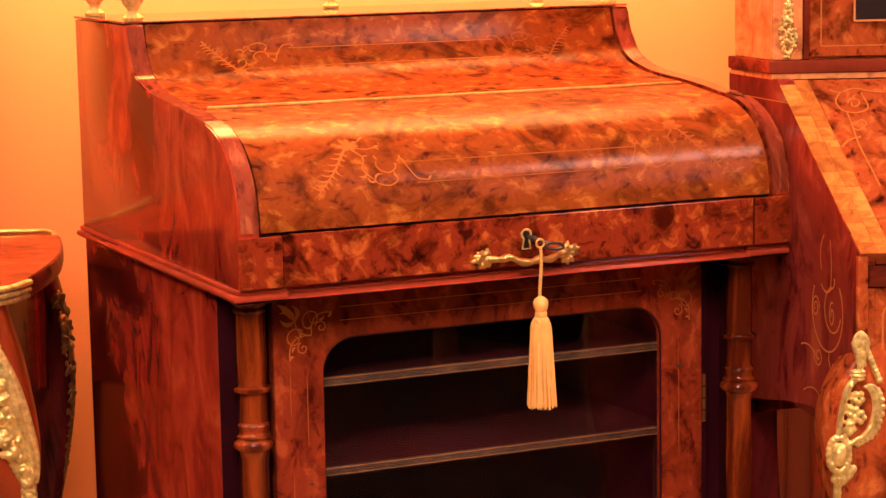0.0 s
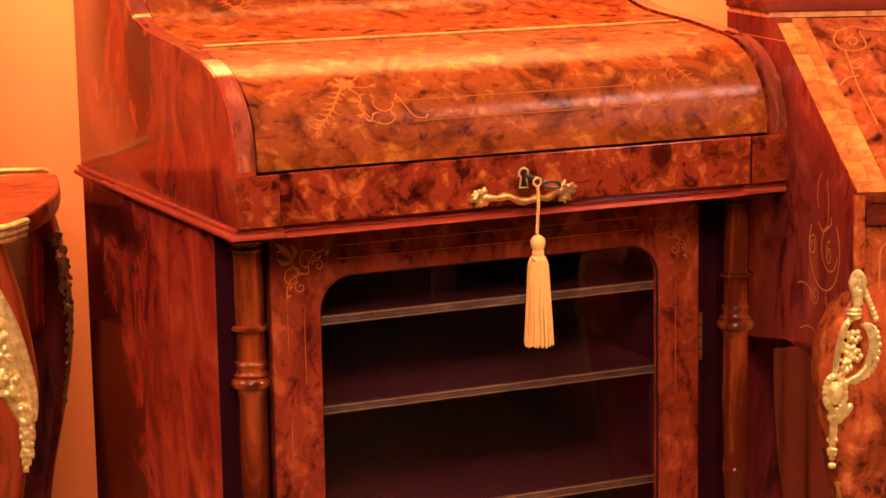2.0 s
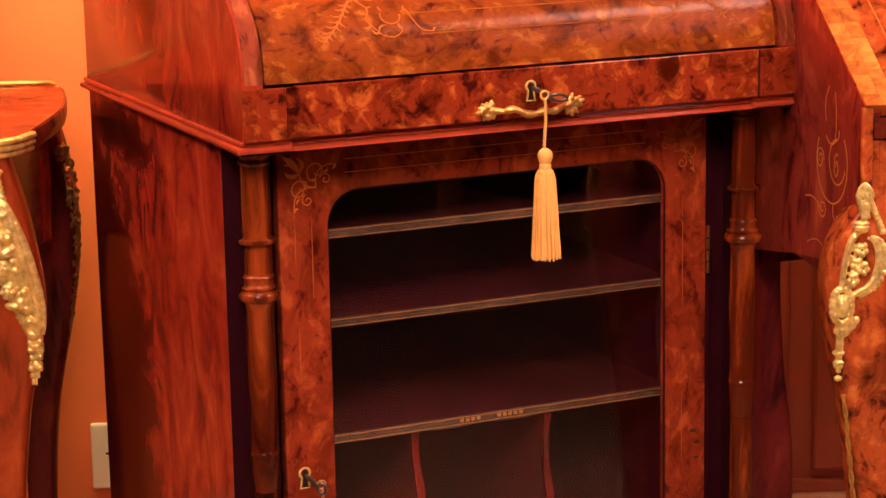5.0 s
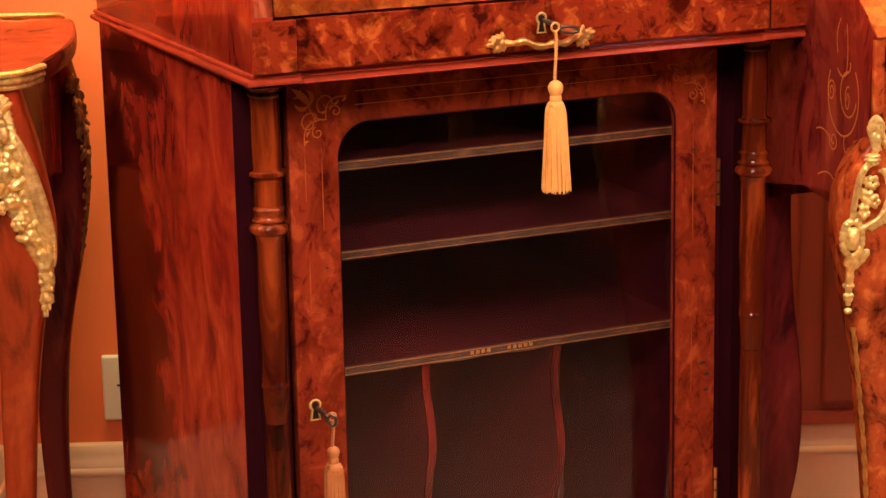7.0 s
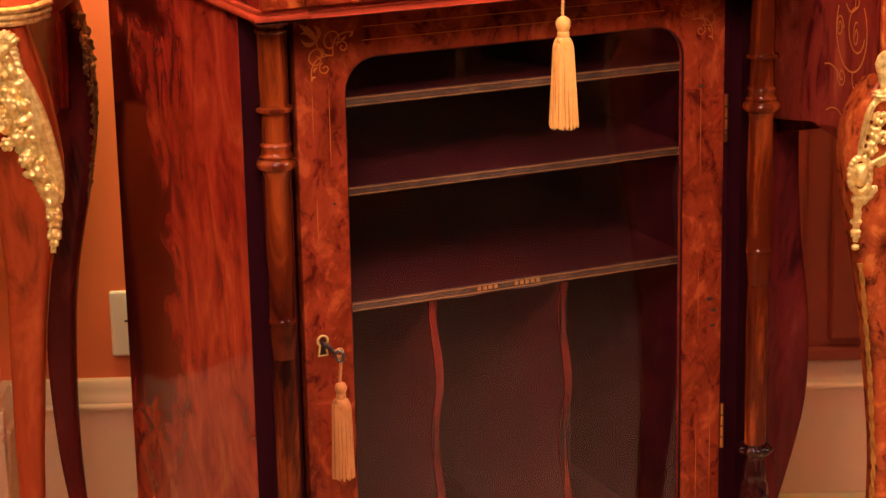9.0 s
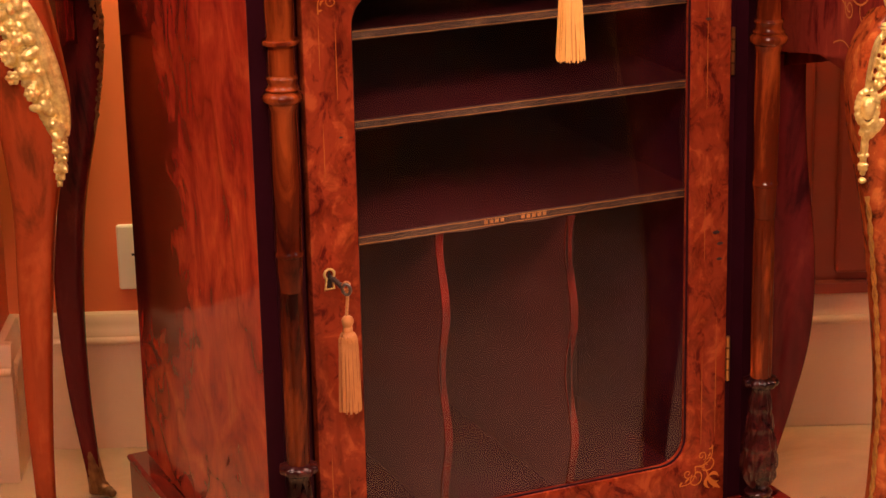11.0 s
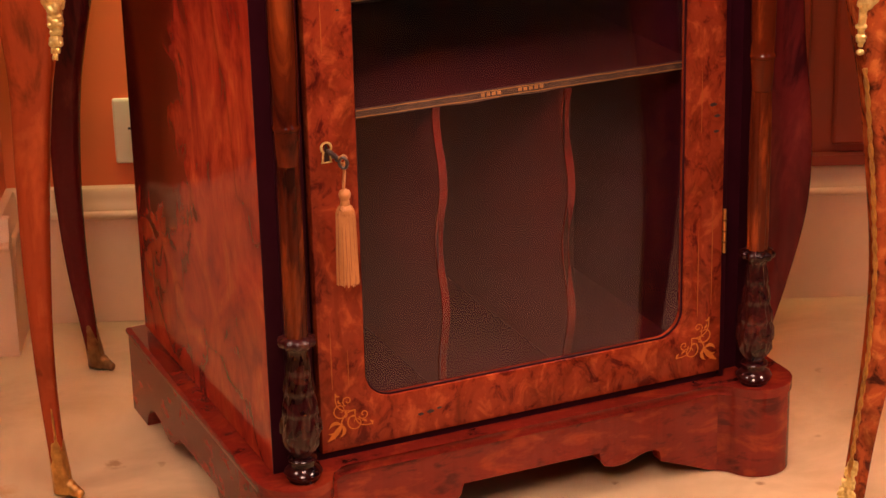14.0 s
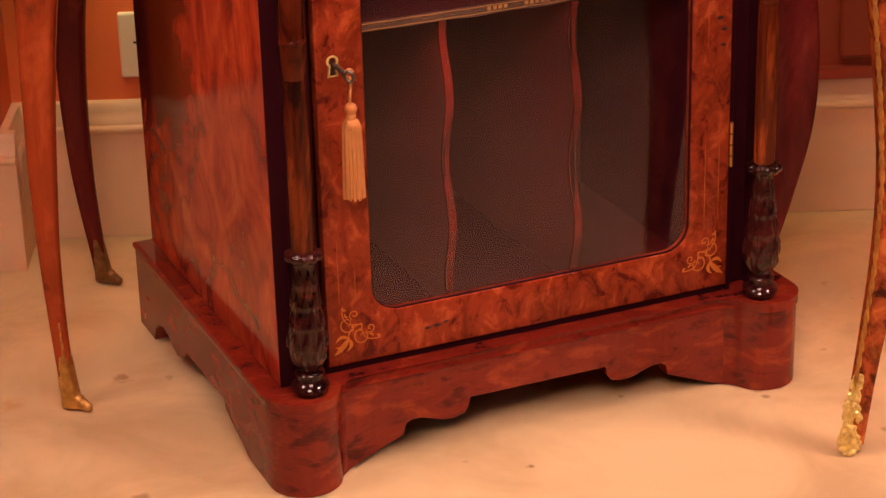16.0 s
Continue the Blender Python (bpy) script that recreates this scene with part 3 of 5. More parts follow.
# socket plate
sock = thing("wall_socket", "cream plastic single socket plate on the wall", "socket", ROOM @ Matrix.Translation((0.186 * K, 0, 0.254 * K)))
part("plate", box(-0.0435, 0.0435, -0.009, -0.0005, -0.0435, 0.0435, bevel=0.003), M_SOCKET, sock)
for x, z, w, h in ((-0.022, 0.004, 0.006, 0.003), (0.0, -0.008, 0.006, 0.003), (0.0, 0.014, 0.003, 0.006)):
    part("socket_slot", box(x - w / 2, x + w / 2, -0.0095, -0.008, z - h / 2, z + h / 2), M_EBONY, sock)

# ------------------------------------------------------------ the music cabinet
cab = thing("music_cabinet", "Victorian burr walnut music cabinet with glazed door and inlay", "cabinet", pose(0, 0, 0))
XB, YB = 0.289, 0.440            # lower carcass
KNOTS = ((0.252, 0.7205, 0.0045), (0.263, 0.6970, 0.0048), (0.368, 0.6535, 0.0030))
Z_PL, Z_WAIST, Z_TOP = 0.107, 0.7732, 1.0155

# the S-shaped section of the top: from the flat top down to the drop front
SECTION = smooth_path([(0.2522, 1.0148), (0.2475, 0.997), (0.237, 0.974), (0.214, 0.957), (0.178, 0.947), (0.135, 0.942), (0.085, 0.938), (0.035, 0.932),
                       (-0.010, 0.925), (-0.043, 0.909), (-0.065, 0.884), (-0.0735, 0.858), (-0.0755, 0.836)], 61)
ARC = np.concatenate([[0], np.cumsum([np.linalg.norm(SECTION[i + 1] - SECTION[i]) for i in range(60)])])


def on_section(s, lift=0.0):
    """Place (y, z) at the arc length s down the section, lifted off it."""
    s = min(max(s, 0.0), ARC[-1] - 1e-6)
    i = int(np.searchsorted(ARC, s, side="right")) - 1
    i = min(max(i, 0), 59)
    t = (s - ARC[i]) / (ARC[i + 1] - ARC[i])
    p = SECTION[i] * (1 - t) + SECTION[i + 1] * t
    d = SECTION[i + 1] - SECTION[i]
    nrm = np.array([-d[1], d[0]]) / np.linalg.norm(d)
    if nrm[0] > 0 and nrm[1] < 0:
        nrm = -nrm
    if nrm[1] < 0 or (abs(nrm[1]) < 0.2 and nrm[0] > 0):
        nrm = -nrm
    return p + nrm * lift


def s_of(yz):
    d = [np.hypot(*(p - np.array(yz))) for p in SECTION]
    return ARC[int(np.argmin(d))]


S_HINGE = s_of((0.083, 0.938))


def section_sheet(x0, x1, s0, s1, thick, n=40, lift=0.0):
    bm = bmesh.new()
    rows = []
    for i in range(n + 1):
        s = s0 + (s1 - s0) * i / n
        a, c = on_section(s, lift), on_section(s, lift - thick)
        rows.append([bm.verts.new((x, *p)) for p in (a, c) for x in (x0, x1)])
    for p, q in zip(rows, rows[1:]):
        for a, c in ((0, 1), (1, 3), (3, 2), (2, 0)):
            bm.faces.new((p[a], p[c], q[c], q[a]))
    bm.faces.new([rows[0][i] for i in (0, 1, 3, 2)])
    bm.faces.new([rows[-1][i] for i in (0, 2, 3, 1)])
    return bm


# lower carcass
for sx in (-1, 1):
    x0, x1 = sorted((sx * XB, sx * (XB - 0.018)))
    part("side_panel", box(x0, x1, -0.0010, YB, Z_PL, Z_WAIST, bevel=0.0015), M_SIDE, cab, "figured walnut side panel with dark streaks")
    # recess backs and jambs: shade behind the columns put into near-black colour
    x0, x1 = sorted((sx * (XB - 0.0185), sx * 0.2365))
    part("recess_back", box(x0, x1, 0.0200, 0.034, Z_PL, Z_WAIST), M_DARKWOOD_SHADE, cab)
    # dark strips added over the panel's front edge and inner face, as shade
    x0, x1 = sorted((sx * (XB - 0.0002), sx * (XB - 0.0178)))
    part("recess_edge", box(x0, x1, -0.0030, -0.0011, Z_PL, Z_WAIST, bevel=0.0005), M_DARKWOOD_SHADE, cab)
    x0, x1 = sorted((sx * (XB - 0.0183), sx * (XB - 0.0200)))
    part("recess_side", box(x0, x1, -0.0026, 0.0197, Z_PL, Z_WAIST, bevel=0.0004), M_DARKWOOD_SHADE, cab)
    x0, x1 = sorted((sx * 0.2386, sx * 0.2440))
    part("door_jamb", box(x0, x1, 0.004, 0.0240, Z_PL, Z_WAIST, bevel=0.0008), M_DARKWOOD_SHADE, cab)
for ky, kz, kr in KNOTS:
    bm = bmesh.new()
    ribbon(bm, [(ky + kr * (i / 5 - 0.5) * 2.2, kz + 0.1 * kr * math.sin(3 * i)) for i in range(6)], lambda t, r=kr: 1.5 * r * math.sin(math.pi * min(1, 0.06 + 0.92 * t)) + 0.0003, lambda a, c: (-XB - 0.0004, a, c))
    part("knot", bm, M_KNOT, cab)
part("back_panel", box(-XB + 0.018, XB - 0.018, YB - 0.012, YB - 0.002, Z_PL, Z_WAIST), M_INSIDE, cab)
part("bottom_rail", box(-0.2360, 0.2360, 0.006, 0.0215, Z_PL, 0.1165), M_DARKWOOD_SHADE, cab)
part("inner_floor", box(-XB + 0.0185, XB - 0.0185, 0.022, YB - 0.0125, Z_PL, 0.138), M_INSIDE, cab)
part("soffit", box(-XB + 0.001, XB - 0.001, -0.060, YB - 0.001, Z_WAIST, 0.7845), M_DARKWOOD_SHADE, cab)
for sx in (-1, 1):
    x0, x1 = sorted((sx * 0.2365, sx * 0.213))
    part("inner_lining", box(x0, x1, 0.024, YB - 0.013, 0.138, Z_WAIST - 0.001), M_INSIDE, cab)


# waist moulding round three sides, breaking forward at the corners
def waist(out, z0, z1, bev):
    x, c, m = 0.2881 + out, -0.0675 - out, -0.0625 - out
    pts = [(-x, YB + 0.002), (-x, c), (-0.246, c), (-0.244, m), (0.244, m), (0.246, c), (x, c), (x, YB + 0.002)]
    return prism(pts, "z", z0, z1, bev)


part("waist_bead", waist(0.0045, 0.7728, 0.7752, 0.0010), M_DARKWOOD_SHADE, cab, smooth=35)
part("waist_moulding", waist(0.0104, 0.7753, 0.7818, 0.0031), M_MOULD, cab, "rounded walnut waist moulding", smooth=35)
part("waist_fillet", waist(0.0060, 0.7819, 0.7866, 0.0016), M_MOULD, cab, smooth=35)

# upper case: cheeks, frieze, corner blocks
outline = [(p[0], p[1]) for p in (on_section(s, 0.0022) for s in np.linspace(0, ARC[-1], 46))]
outline[0] = (outline[0][0], Z_TOP - 0.002)
cheek = [(YB - 0.004, 0.786), (YB - 0.004, Z_TOP - 0.002)] + outline + [(-0.0765, 0.786)]
for sx in (-1, 1):
    x0, x1 = sorted((sx * 0.2920, sx * 0.2722))
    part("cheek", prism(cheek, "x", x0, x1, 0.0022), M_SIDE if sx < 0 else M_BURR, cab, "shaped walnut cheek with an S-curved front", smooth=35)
    x0, x1 = sorted((sx * 0.2900, sx * 0.2726))
    part("cheek_band", section_sheet(x0, x1, 0.004, ARC[-1] - 0.002, 0.0006, 60, 0.0030), M_STRIP, cab, "crossbanded walnut strip along the S-curve", smooth=50)
    x0, x1 = sorted((sx * 0.2922, sx * 0.2506))
    part("corner_block", box(x0, x1, -0.0798, -0.0768, 0.787, 0.8345, bevel=0.0010), M_BURR, cab)
    x0, x1 = sorted((sx * 0.2720, sx * 0.2506))
    part("block_core", box(x0, x1, -0.0767, -0.02, 0.787, 0.8340), M_DARKWOOD_SHADE, cab)
part("frieze_drawer", box(-0.2496, 0.2496, -0.0775, -0.02, 0.787, 0.8345, bevel=0.001), M_BURR, cab, "burr walnut frieze under the lid")
part("dark_joint", box(-0.271, 0.271, -0.070, -0.01, 0.8346, 0.8375), M_EBONY, cab)
part("top_board", box(-0.2924, 0.2924, 0.2512, YB - 0.001, Z_TOP - 0.0009, Z_TOP + 0.0014, bevel=0.0009), M_STRIP, cab)
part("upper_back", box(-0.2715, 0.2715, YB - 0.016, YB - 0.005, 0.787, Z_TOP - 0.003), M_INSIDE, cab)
# black sheet added below the curve so the gaps read as shade
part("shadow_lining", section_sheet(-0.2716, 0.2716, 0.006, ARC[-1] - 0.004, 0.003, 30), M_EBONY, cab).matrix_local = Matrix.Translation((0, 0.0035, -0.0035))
curved = part("curved_panel", section_sheet(-0.2703, 0.2703, 0.0015, S_HINGE - 0.002, 0.007), M_LID, cab, "concave burr walnut panel with fine inlay", smooth=50)
lid = part("lid", section_sheet(-0.2695, 0.2695, S_HINGE + 0.002, ARC[-1] - 0.0012, 0.009), M_LID, cab, "convex burr walnut lid with scroll inlay", smooth=50)
bm = tube([(-0.262, *on_section(S_HINGE, 0.0006)), (0.262, *on_section(S_HINGE, 0.0006))], 0.0019, 8)
part("hinge_strip", bm, M_GILT_MID, cab, "long thin brass piano hinge", smooth=50)
for k, (px, s) in enumerate(((-0.262, S_HINGE + 0.145), (0.03, S_HINGE - 0.03))):
    bm = bmesh.new()
    ribbon(bm, [(px, s), (px + 0.002, s)], 0.002, lambda a, c: (a, *on_section(c, 0.0006)))
    part("worn_spot", bm, M_EBONY, lid)


def lay_lid(a, s):
    return (a, *on_section(s, 0.0004 + lift_step()))


# inlay on the lid and on the curved panel above it
s_mid = s_of((-0.060, 0.890))
bm = bmesh.new()
foliate(bm, lambda a, c: lay_lid(a, 2 * s_mid - c), 0.057, 1.0, (-0.155, s_mid + 0.007), 3, 0.0010, 0.80)
part("inlay", bm, M_INLAY_DIM, lid, "boxwood scroll and flower marquetry")
bm = bmesh.new()
foliate(bm, lambda a, c: lay_lid(a, 2 * s_mid - c), 0.057, -1.0, (0.158, s_mid + 0.007), 3, 0.0010, 0.80)
part("inlay", bm, M_INLAY_FAINT, lid, "worn boxwood scroll and flower marquetry")
for ds, half in ((0.0015, 0.124), (0.0225, 0.112)):
    bm = bmesh.new()
    ribbon(bm, [(-half + 2 * half * i / 20, s_mid + ds - 0.004) for i in range(21)], 0.0011, lay_lid)
    part("stringing", bm, M_INLAY_FAINT, lid)
s_up = s_of((0.2375, 0.980))
for sx in (-1, 1):
    bm = bmesh.new()
    foliate(bm, lambda a, c: lay_lid(a, 2 * s_up - c), 0.050, -sx, (sx * 0.163, s_up - 0.008), 5, 0.0009, -0.72)
    part("inlay", bm, M_INLAY_DIM if sx < 0 else M_INLAY_FAINT, curved, "boxwood scroll marquetry")
for ds, half in ((-0.006, 0.118), (0.018, 0.122)):
    bm = bmesh.new()
    ribbon(bm, [(-half + 2 * half * i / 20, s_up + ds) for i in range(21)], 0.0009, lay_lid)
    part("stringing", bm, M_INLAY_DIM, curved)

# gallery spindles on the top
spin = [(0, 0.0105), (0.003, 0.011), (0.005, 0.009), (0.007, 0.0058), (0.010, 0.005), (0.013, 0.0065), (0.018, 0.0105), (0.026, 0.0128), (0.032, 0.011),
        (0.036, 0.006), (0.040, 0.0048), (0.044, 0.007), (0.048, 0.0075), (0.053, 0.004), (0.057, 0.001)]
for x, y, s in ((-0.275, 0.415, 1.0), (-0.279, 0.262, 1.0), (0.0, 0.415, 0.85), (0.262, 0.415, 0.85), (0.274, 0.262, 0.9)):
    ob = part("spindle", lathe([(z * s, r * s) for z, r in spin], 24), M_GILT, cab, "turned brass gallery spindle", smooth=50)
    ob.location = (x, y, Z_TOP + 0.0018)

# turned and carved columns
shaft = [(0.7730, 0.0180), (0.7715, 0.0196), (0.7690, 0.0198), (0.7665, 0.0180), (0.7645, 0.0152), (0.7630, 0.0146), (0.7618, 0.0158), (0.7600, 0.0162), (0.7582, 0.0154), (0.7572, 0.0136), (0.752, 0.0133), (0.715, 0.0140), (0.692, 0.0131),
         (0.6885, 0.0140), (0.6878, 0.0172), (0.6860, 0.0178), (0.6840, 0.0172), (0.6832, 0.0130), (0.676, 0.0127), (0.655, 0.0131), (0.6535, 0.0150), (0.652, 0.0157), (0.650, 0.0148),
         (0.646, 0.0138), (0.6435, 0.0148), (0.642, 0.0167), (0.6405, 0.0167), (0.6397, 0.0148), (0.6387, 0.0165), (0.6365, 0.0192), (0.6335, 0.0200), (0.6305, 0.0192), (0.6285, 0.0166), (0.6275, 0.0150), (0.625, 0.0144),
         (0.620, 0.0128), (0.560, 0.0136), (0.500, 0.0128), (0.4830, 0.0124), (0.4815, 0.0136), (0.4795, 0.0140), (0.4775, 0.0136), (0.4768, 0.0126), (0.460, 0.0122),
         (0.4420, 0.0108), (0.4410, 0.0085)]
vase = [(0.2520, 0.0125), (0.2470, 0.0112), (0.236, 0.0122), (0.210, 0.0152), (0.185, 0.0190), (0.165, 0.0208), (0.152, 0.0198), (0.142, 0.0150), (0.1365, 0.0108), (0.1335, 0.0110)]
foot = [(0.134, 0.0120), (0.131, 0.0152), (0.1285, 0.0150), (0.1265, 0.0122), (0.1235, 0.0126), (0.1205, 0.0178), (0.1165, 0.0200), (0.1120, 0.0186), (0.1095, 0.0150), (0.1068, 0.0150)]
for sx in (-1, 1):
    col = part("column", lathe(shaft[::-1], 36), M_TURNED, cab, "turned walnut corner column with rings", smooth=40)
    col.location = (sx * 0.265, -0.026, 0)
    part("fluted_shaft", lathe([(0.258, 0.0112), (0.300, 0.0118), (0.400, 0.0116), (0.4415, 0.0108)], 48, lobes=lambda z, a: 1 - 0.16 * max(0.0, math.cos(6 * a + 0.55)) ** 3), M_TURNED, col, smooth=60)
    part("petal_collar", lathe([(0.252, 0.0120), (0.2545, 0.0170), (0.2580, 0.0186), (0.2615, 0.0178), (0.2640, 0.0125)], 48, lobes=lambda z, a: 1 + 0.09 * math.cos(10 * a)), M_CARVED, col, smooth=60)
    rows = smooth_path(vase[::-1], 100)

    def carve(z, a):
        """Rows of overlapping pointed leaves, each row turned by half a leaf; deep between the tips."""
        up = (z - 0.136) / 0.113
        row, f = int(up * 5), up * 5 % 1.0
        side = abs(math.sin(4 * a + (math.pi / 2) * (row % 2)))
        edge = max(0.0, (1 - f ** 1.5) - 0.85 * side)
        return 0.90 + 0.13 * min(1.0, 3.0 * edge) * (1 - 0.45 * side) - 0.05 * (side < 0.12) + 0.03 * math.sin(16 * a)
    part("carved_vase", lathe([tuple(r) for r in rows], 96, lobes=carve), M_CARVED, col, "dark vase carved with overlapping leaves", smooth=50)
    part("column_foot", lathe(foot[::-1], 32), M_CARVED, col, smooth=45)


# the glazed door
def rounded(hw, z0, z1, rt, rb, n=9, mid=0.0):
    pts = []
    for cx, cz, r, a0 in ((hw - rt, z1 - rt, rt, 0), (-hw + rt, z1 - rt, rt, 90), (-hw + rb, z0 + rb, rb, 180), (hw - rb, z0 + rb, rb, 270)):
        for i in range(n):
            a = radians(a0 + 90 * i / (n - 1))
            pts.append((mid + cx + r * math.cos(a), cz + r * math.sin(a)))
    return pts


def frame_mesh(outer, inner, y0, y1, bevel):
    bm = bmesh.new()
    loops = []
    for pts in (outer, inner):
        vs = [bm.verts.new((x, y0, z)) for x, z in pts]
        loops += [bm.edges.new((vs[i], vs[(i + 1) % len(vs)])) for i in range(len(vs))]
    bmesh.ops.triangle_fill(bm, edges=loops, use_beauty=True)
    rim = list(loops)
    out = bmesh.ops.extrude_face_region(bm, geom=list(bm.faces))
    bmesh.ops.translate(bm, verts=[g for g in out["geom"] if isinstance(g, bmesh.types.BMVert)], vec=(0, y1 - y0, 0))
    bmesh.ops.bevel(bm, geom=[e for e in rim if e.is_valid], offset=bevel, segments=2, affect="EDGES", profile=0.5)
    return bm


GW, GX, GZ0, GZ1 = 0.1866, 0.0034, 0.1665, 0.7203
outer = [(0.2368, 0.1160), (0.2368, 0.7665), (-0.2335, 0.7665), (-0.2335, 0.1160)]
door = part("door", frame_mesh(outer, rounded(GW, GZ0, GZ1, 0.034, 0.030, 11, GX), 0.0, 0.0130, 0.0014), M_DOOR, cab, "walnut veneered door frame with rounded opening", smooth=30)
part("bead", frame_mesh(rounded(GW + 0.0005, GZ0 - 0.0005, GZ1 + 0.0005, 0.0345, 0.0305, 11, GX), rounded(GW - 0.0016, GZ0 + 0.0016, GZ1 - 0.0016, 0.0324, 0.0284, 11, GX), 0.0030, 0.0052, 0.0006), M_DARKWOOD_SHADE, door)
pane = part("glass_pane", box(GX - GW - 0.004, GX + GW + 0.004, 0.0060, 0.0086, GZ0 - 0.004, GZ1 + 0.004), M_GLASS, door, "clear old glass pane")
pane.visible_shadow = False


def lay_door(a, c):
    return (a, -0.0004 - lift_step(), c)


def corner_spray(sx, sz, cx, cz, size):
    """Corner marquetry: a bell flower on the diagonal, curling stems either side."""
    bm = bmesh.new()

    def q(pts):
        return [(cx + sx * size * x, cz + sz * size * y) for x, y in pts]
    # flower points to the outer corner (+1, +1)
    ribbon(bm, q(bend((0.20, 0.20), (0.80, 0.80), 0.06, 12)), leaf(0.20 * size), lay_door)
    for a in (-1, 1):
        ribbon(bm, q(bend((0.24, 0.24), (0.52 + 0.20 * a, 0.52 - 0.20 * a), -0.30 * a, 9)), leaf(0.13 * size), lay_door)
        ribbon(bm, q(bend((0.40, 0.40), (0.62 + 0.13 * a, 0.62 - 0.13 * a), 0.20 * a, 7)), leaf(0.08 * size), lay_door)
    ribbon(bm, q(bend((0.25, 0.25), (-0.30, -0.25), 0.22)), 0.0014, lay_door)
    ribbon(bm, q(spiral((-0.32, 0.25), 0.34, -0.9, 1.15)), lambda t: 0.0014 * (1.1 - 0.6 * t), lay_door)
    ribbon(bm, q(spiral((0.25, -0.32), 0.34, 2.4, -1.15)), lambda t: 0.0014 * (1.1 - 0.6 * t), lay_door)
    ribbon(bm, q(bend((-0.30, -0.25), (-0.98, 0.42), -0.32)), 0.0012, lay_door)
    ribbon(bm, q(bend((-0.30, -0.25), (0.42, -1.0), 0.32)), 0.0012, lay_door)
    ribbon(bm, q(spiral((-0.62, -0.02), 0.2, 0.3, 1.2)), 0.0011, lay_door)
    ribbon(bm, q(spiral((-0.02, -0.64), 0.2, 1.2, -1.2)), 0.0011, lay_door)
    for x, y, a in ((-0.55, 0.22, 2.6), (0.22, -0.58, -1.0), (-0.12, 0.0, 2.9), (0.0, -0.12, -1.4), (-0.85, 0.28, 2.0), (0.28, -0.88, -0.6)):
        ribbon(bm, q(bend((x, y), (x + 0.2 * math.cos(a), y + 0.2 * math.sin(a)), 0.25, 7)), leaf(0.07 * size), lay_door)
    return bm


for sx, sz, cx, cz in ((-1, 1, -0.204, 0.733), (1, 1, 0.208, 0.733), (-1, -1, -0.205, 0.152), (1, -1, 0.209, 0.154)):
    part("inlay", corner_spray(sx, sz, cx, cz, 0.031 if sz > 0 else 0.029), M_INLAY_DIM if sx < 0 or sz < 0 else M_INLAY_FAINT, door, "boxwood corner spray")
for x, lo, hi in ((-0.2175, 0.648, 0.702), (-0.2005, 0.618, 0.698), (-0.2160, 0.540, 0.596), (-0.2200, 0.186, 0.262), (-0.2020, 0.186, 0.226), (0.2070, 0.186, 0.300), (0.2240, 0.196, 0.330), (0.2085, 0.560, 0.690), (0.2080, 0.395, 0.470)):
    bm = bmesh.new()
    ribbon(bm, [(x, lo + (hi - lo) * i / 12) for i in range(13)], lambda t: 0.0002 + 0.0007 * math.sin(math.pi * min(1, 0.1 + t)), lay_door)
    part("stringing", bm, M_INLAY_FAINT, door)
for z in (0.7370, 0.7500):
    bm = bmesh.new()
    ribbon(bm, [(-0.165 + 0.33 * i / 8, z) for i in range(9)], 0.0007, lay_door)
    part("stringing", bm, M_INLAY_DIM, door)
# knots and dents in the veneer
for x, z, r in ((0.209, 0.655, 0.0035), (0.222, 0.425, 0.0045), (0.227, 0.412, 0.004), (0.226, 0.395, 0.0035), (-0.112, 0.140, 0.0045), (-0.123, 0.139, 0.0035), (-0.102, 0.142, 0.003), (-0.198, 0.58, 0.002)):
    bm = bmesh.new()
    ribbon(bm, [(x + r * (i / 5 - 0.5) * 2, z + 0.15 * r * math.sin(3 * i)) for i in range(6)], lambda t, r=r: r * 0.9 * math.sin(math.pi * min(1, 0.08 + 0.9 * t)) + 0.0003, lay_door)
    part("knot", bm, M_KNOT, door)

for z0, z1 in ((0.5935, 0.6435), (0.2555, 0.3055)):
    h = part("hinge", tube([(0.2384, -0.0014, z0), (0.2384, -0.0014, z1)], 0.0021, 10), M_BRASS, door, "brass butt hinge", smooth=50)
    for k in range(1, 4):
        z = z0 + (z1 - z0) * k / 4
        part("knuckle", lathe([(z - 0.0011, 0.0026), (z + 0.0011, 0.0026)], 12, (0.2384, -0.0014, 0)), M_GILT_DIM, h)


def keyhole(parent, x, y, z, s):
    """Brass keyhole rim: round head and flared slot."""
    pts = []
    for i in range(17):
        a = radians(-55 + 290 * i / 16)
        pts.append((x + 0.0052 * s * math.cos(a), y, z + 0.0052 * s * math.sin(a)))
    pts += [(x - 0.0046 * s, y, z - 0.0150 * s), (x + 0.0046 * s, y, z - 0.0150 * s), pts[0]]
    bm = tube(pts, 0.0013 * s, 6)
    ob = part("escutcheon", bm, M_GILT, parent, "small brass keyhole escutcheon", smooth=60)
    bm = prism([(a, c) for a, c in ((x - 0.0022 * s, z - 0.0140 * s), (x + 0.0022 * s, z - 0.0140 * s), (x + 0.002 * s, z), (x, z + 0.004 * s), (x - 0.002 * s, z))], "y", y - 0.0002, y + 0.0006)
    part("keyhole", bm, M_EBONY, ob)


keyhole(cab, -0.0042, -0.0785, 0.8170, 0.92)
keyhole(door, -0.2155, -0.0004, 0.444, 1.0)

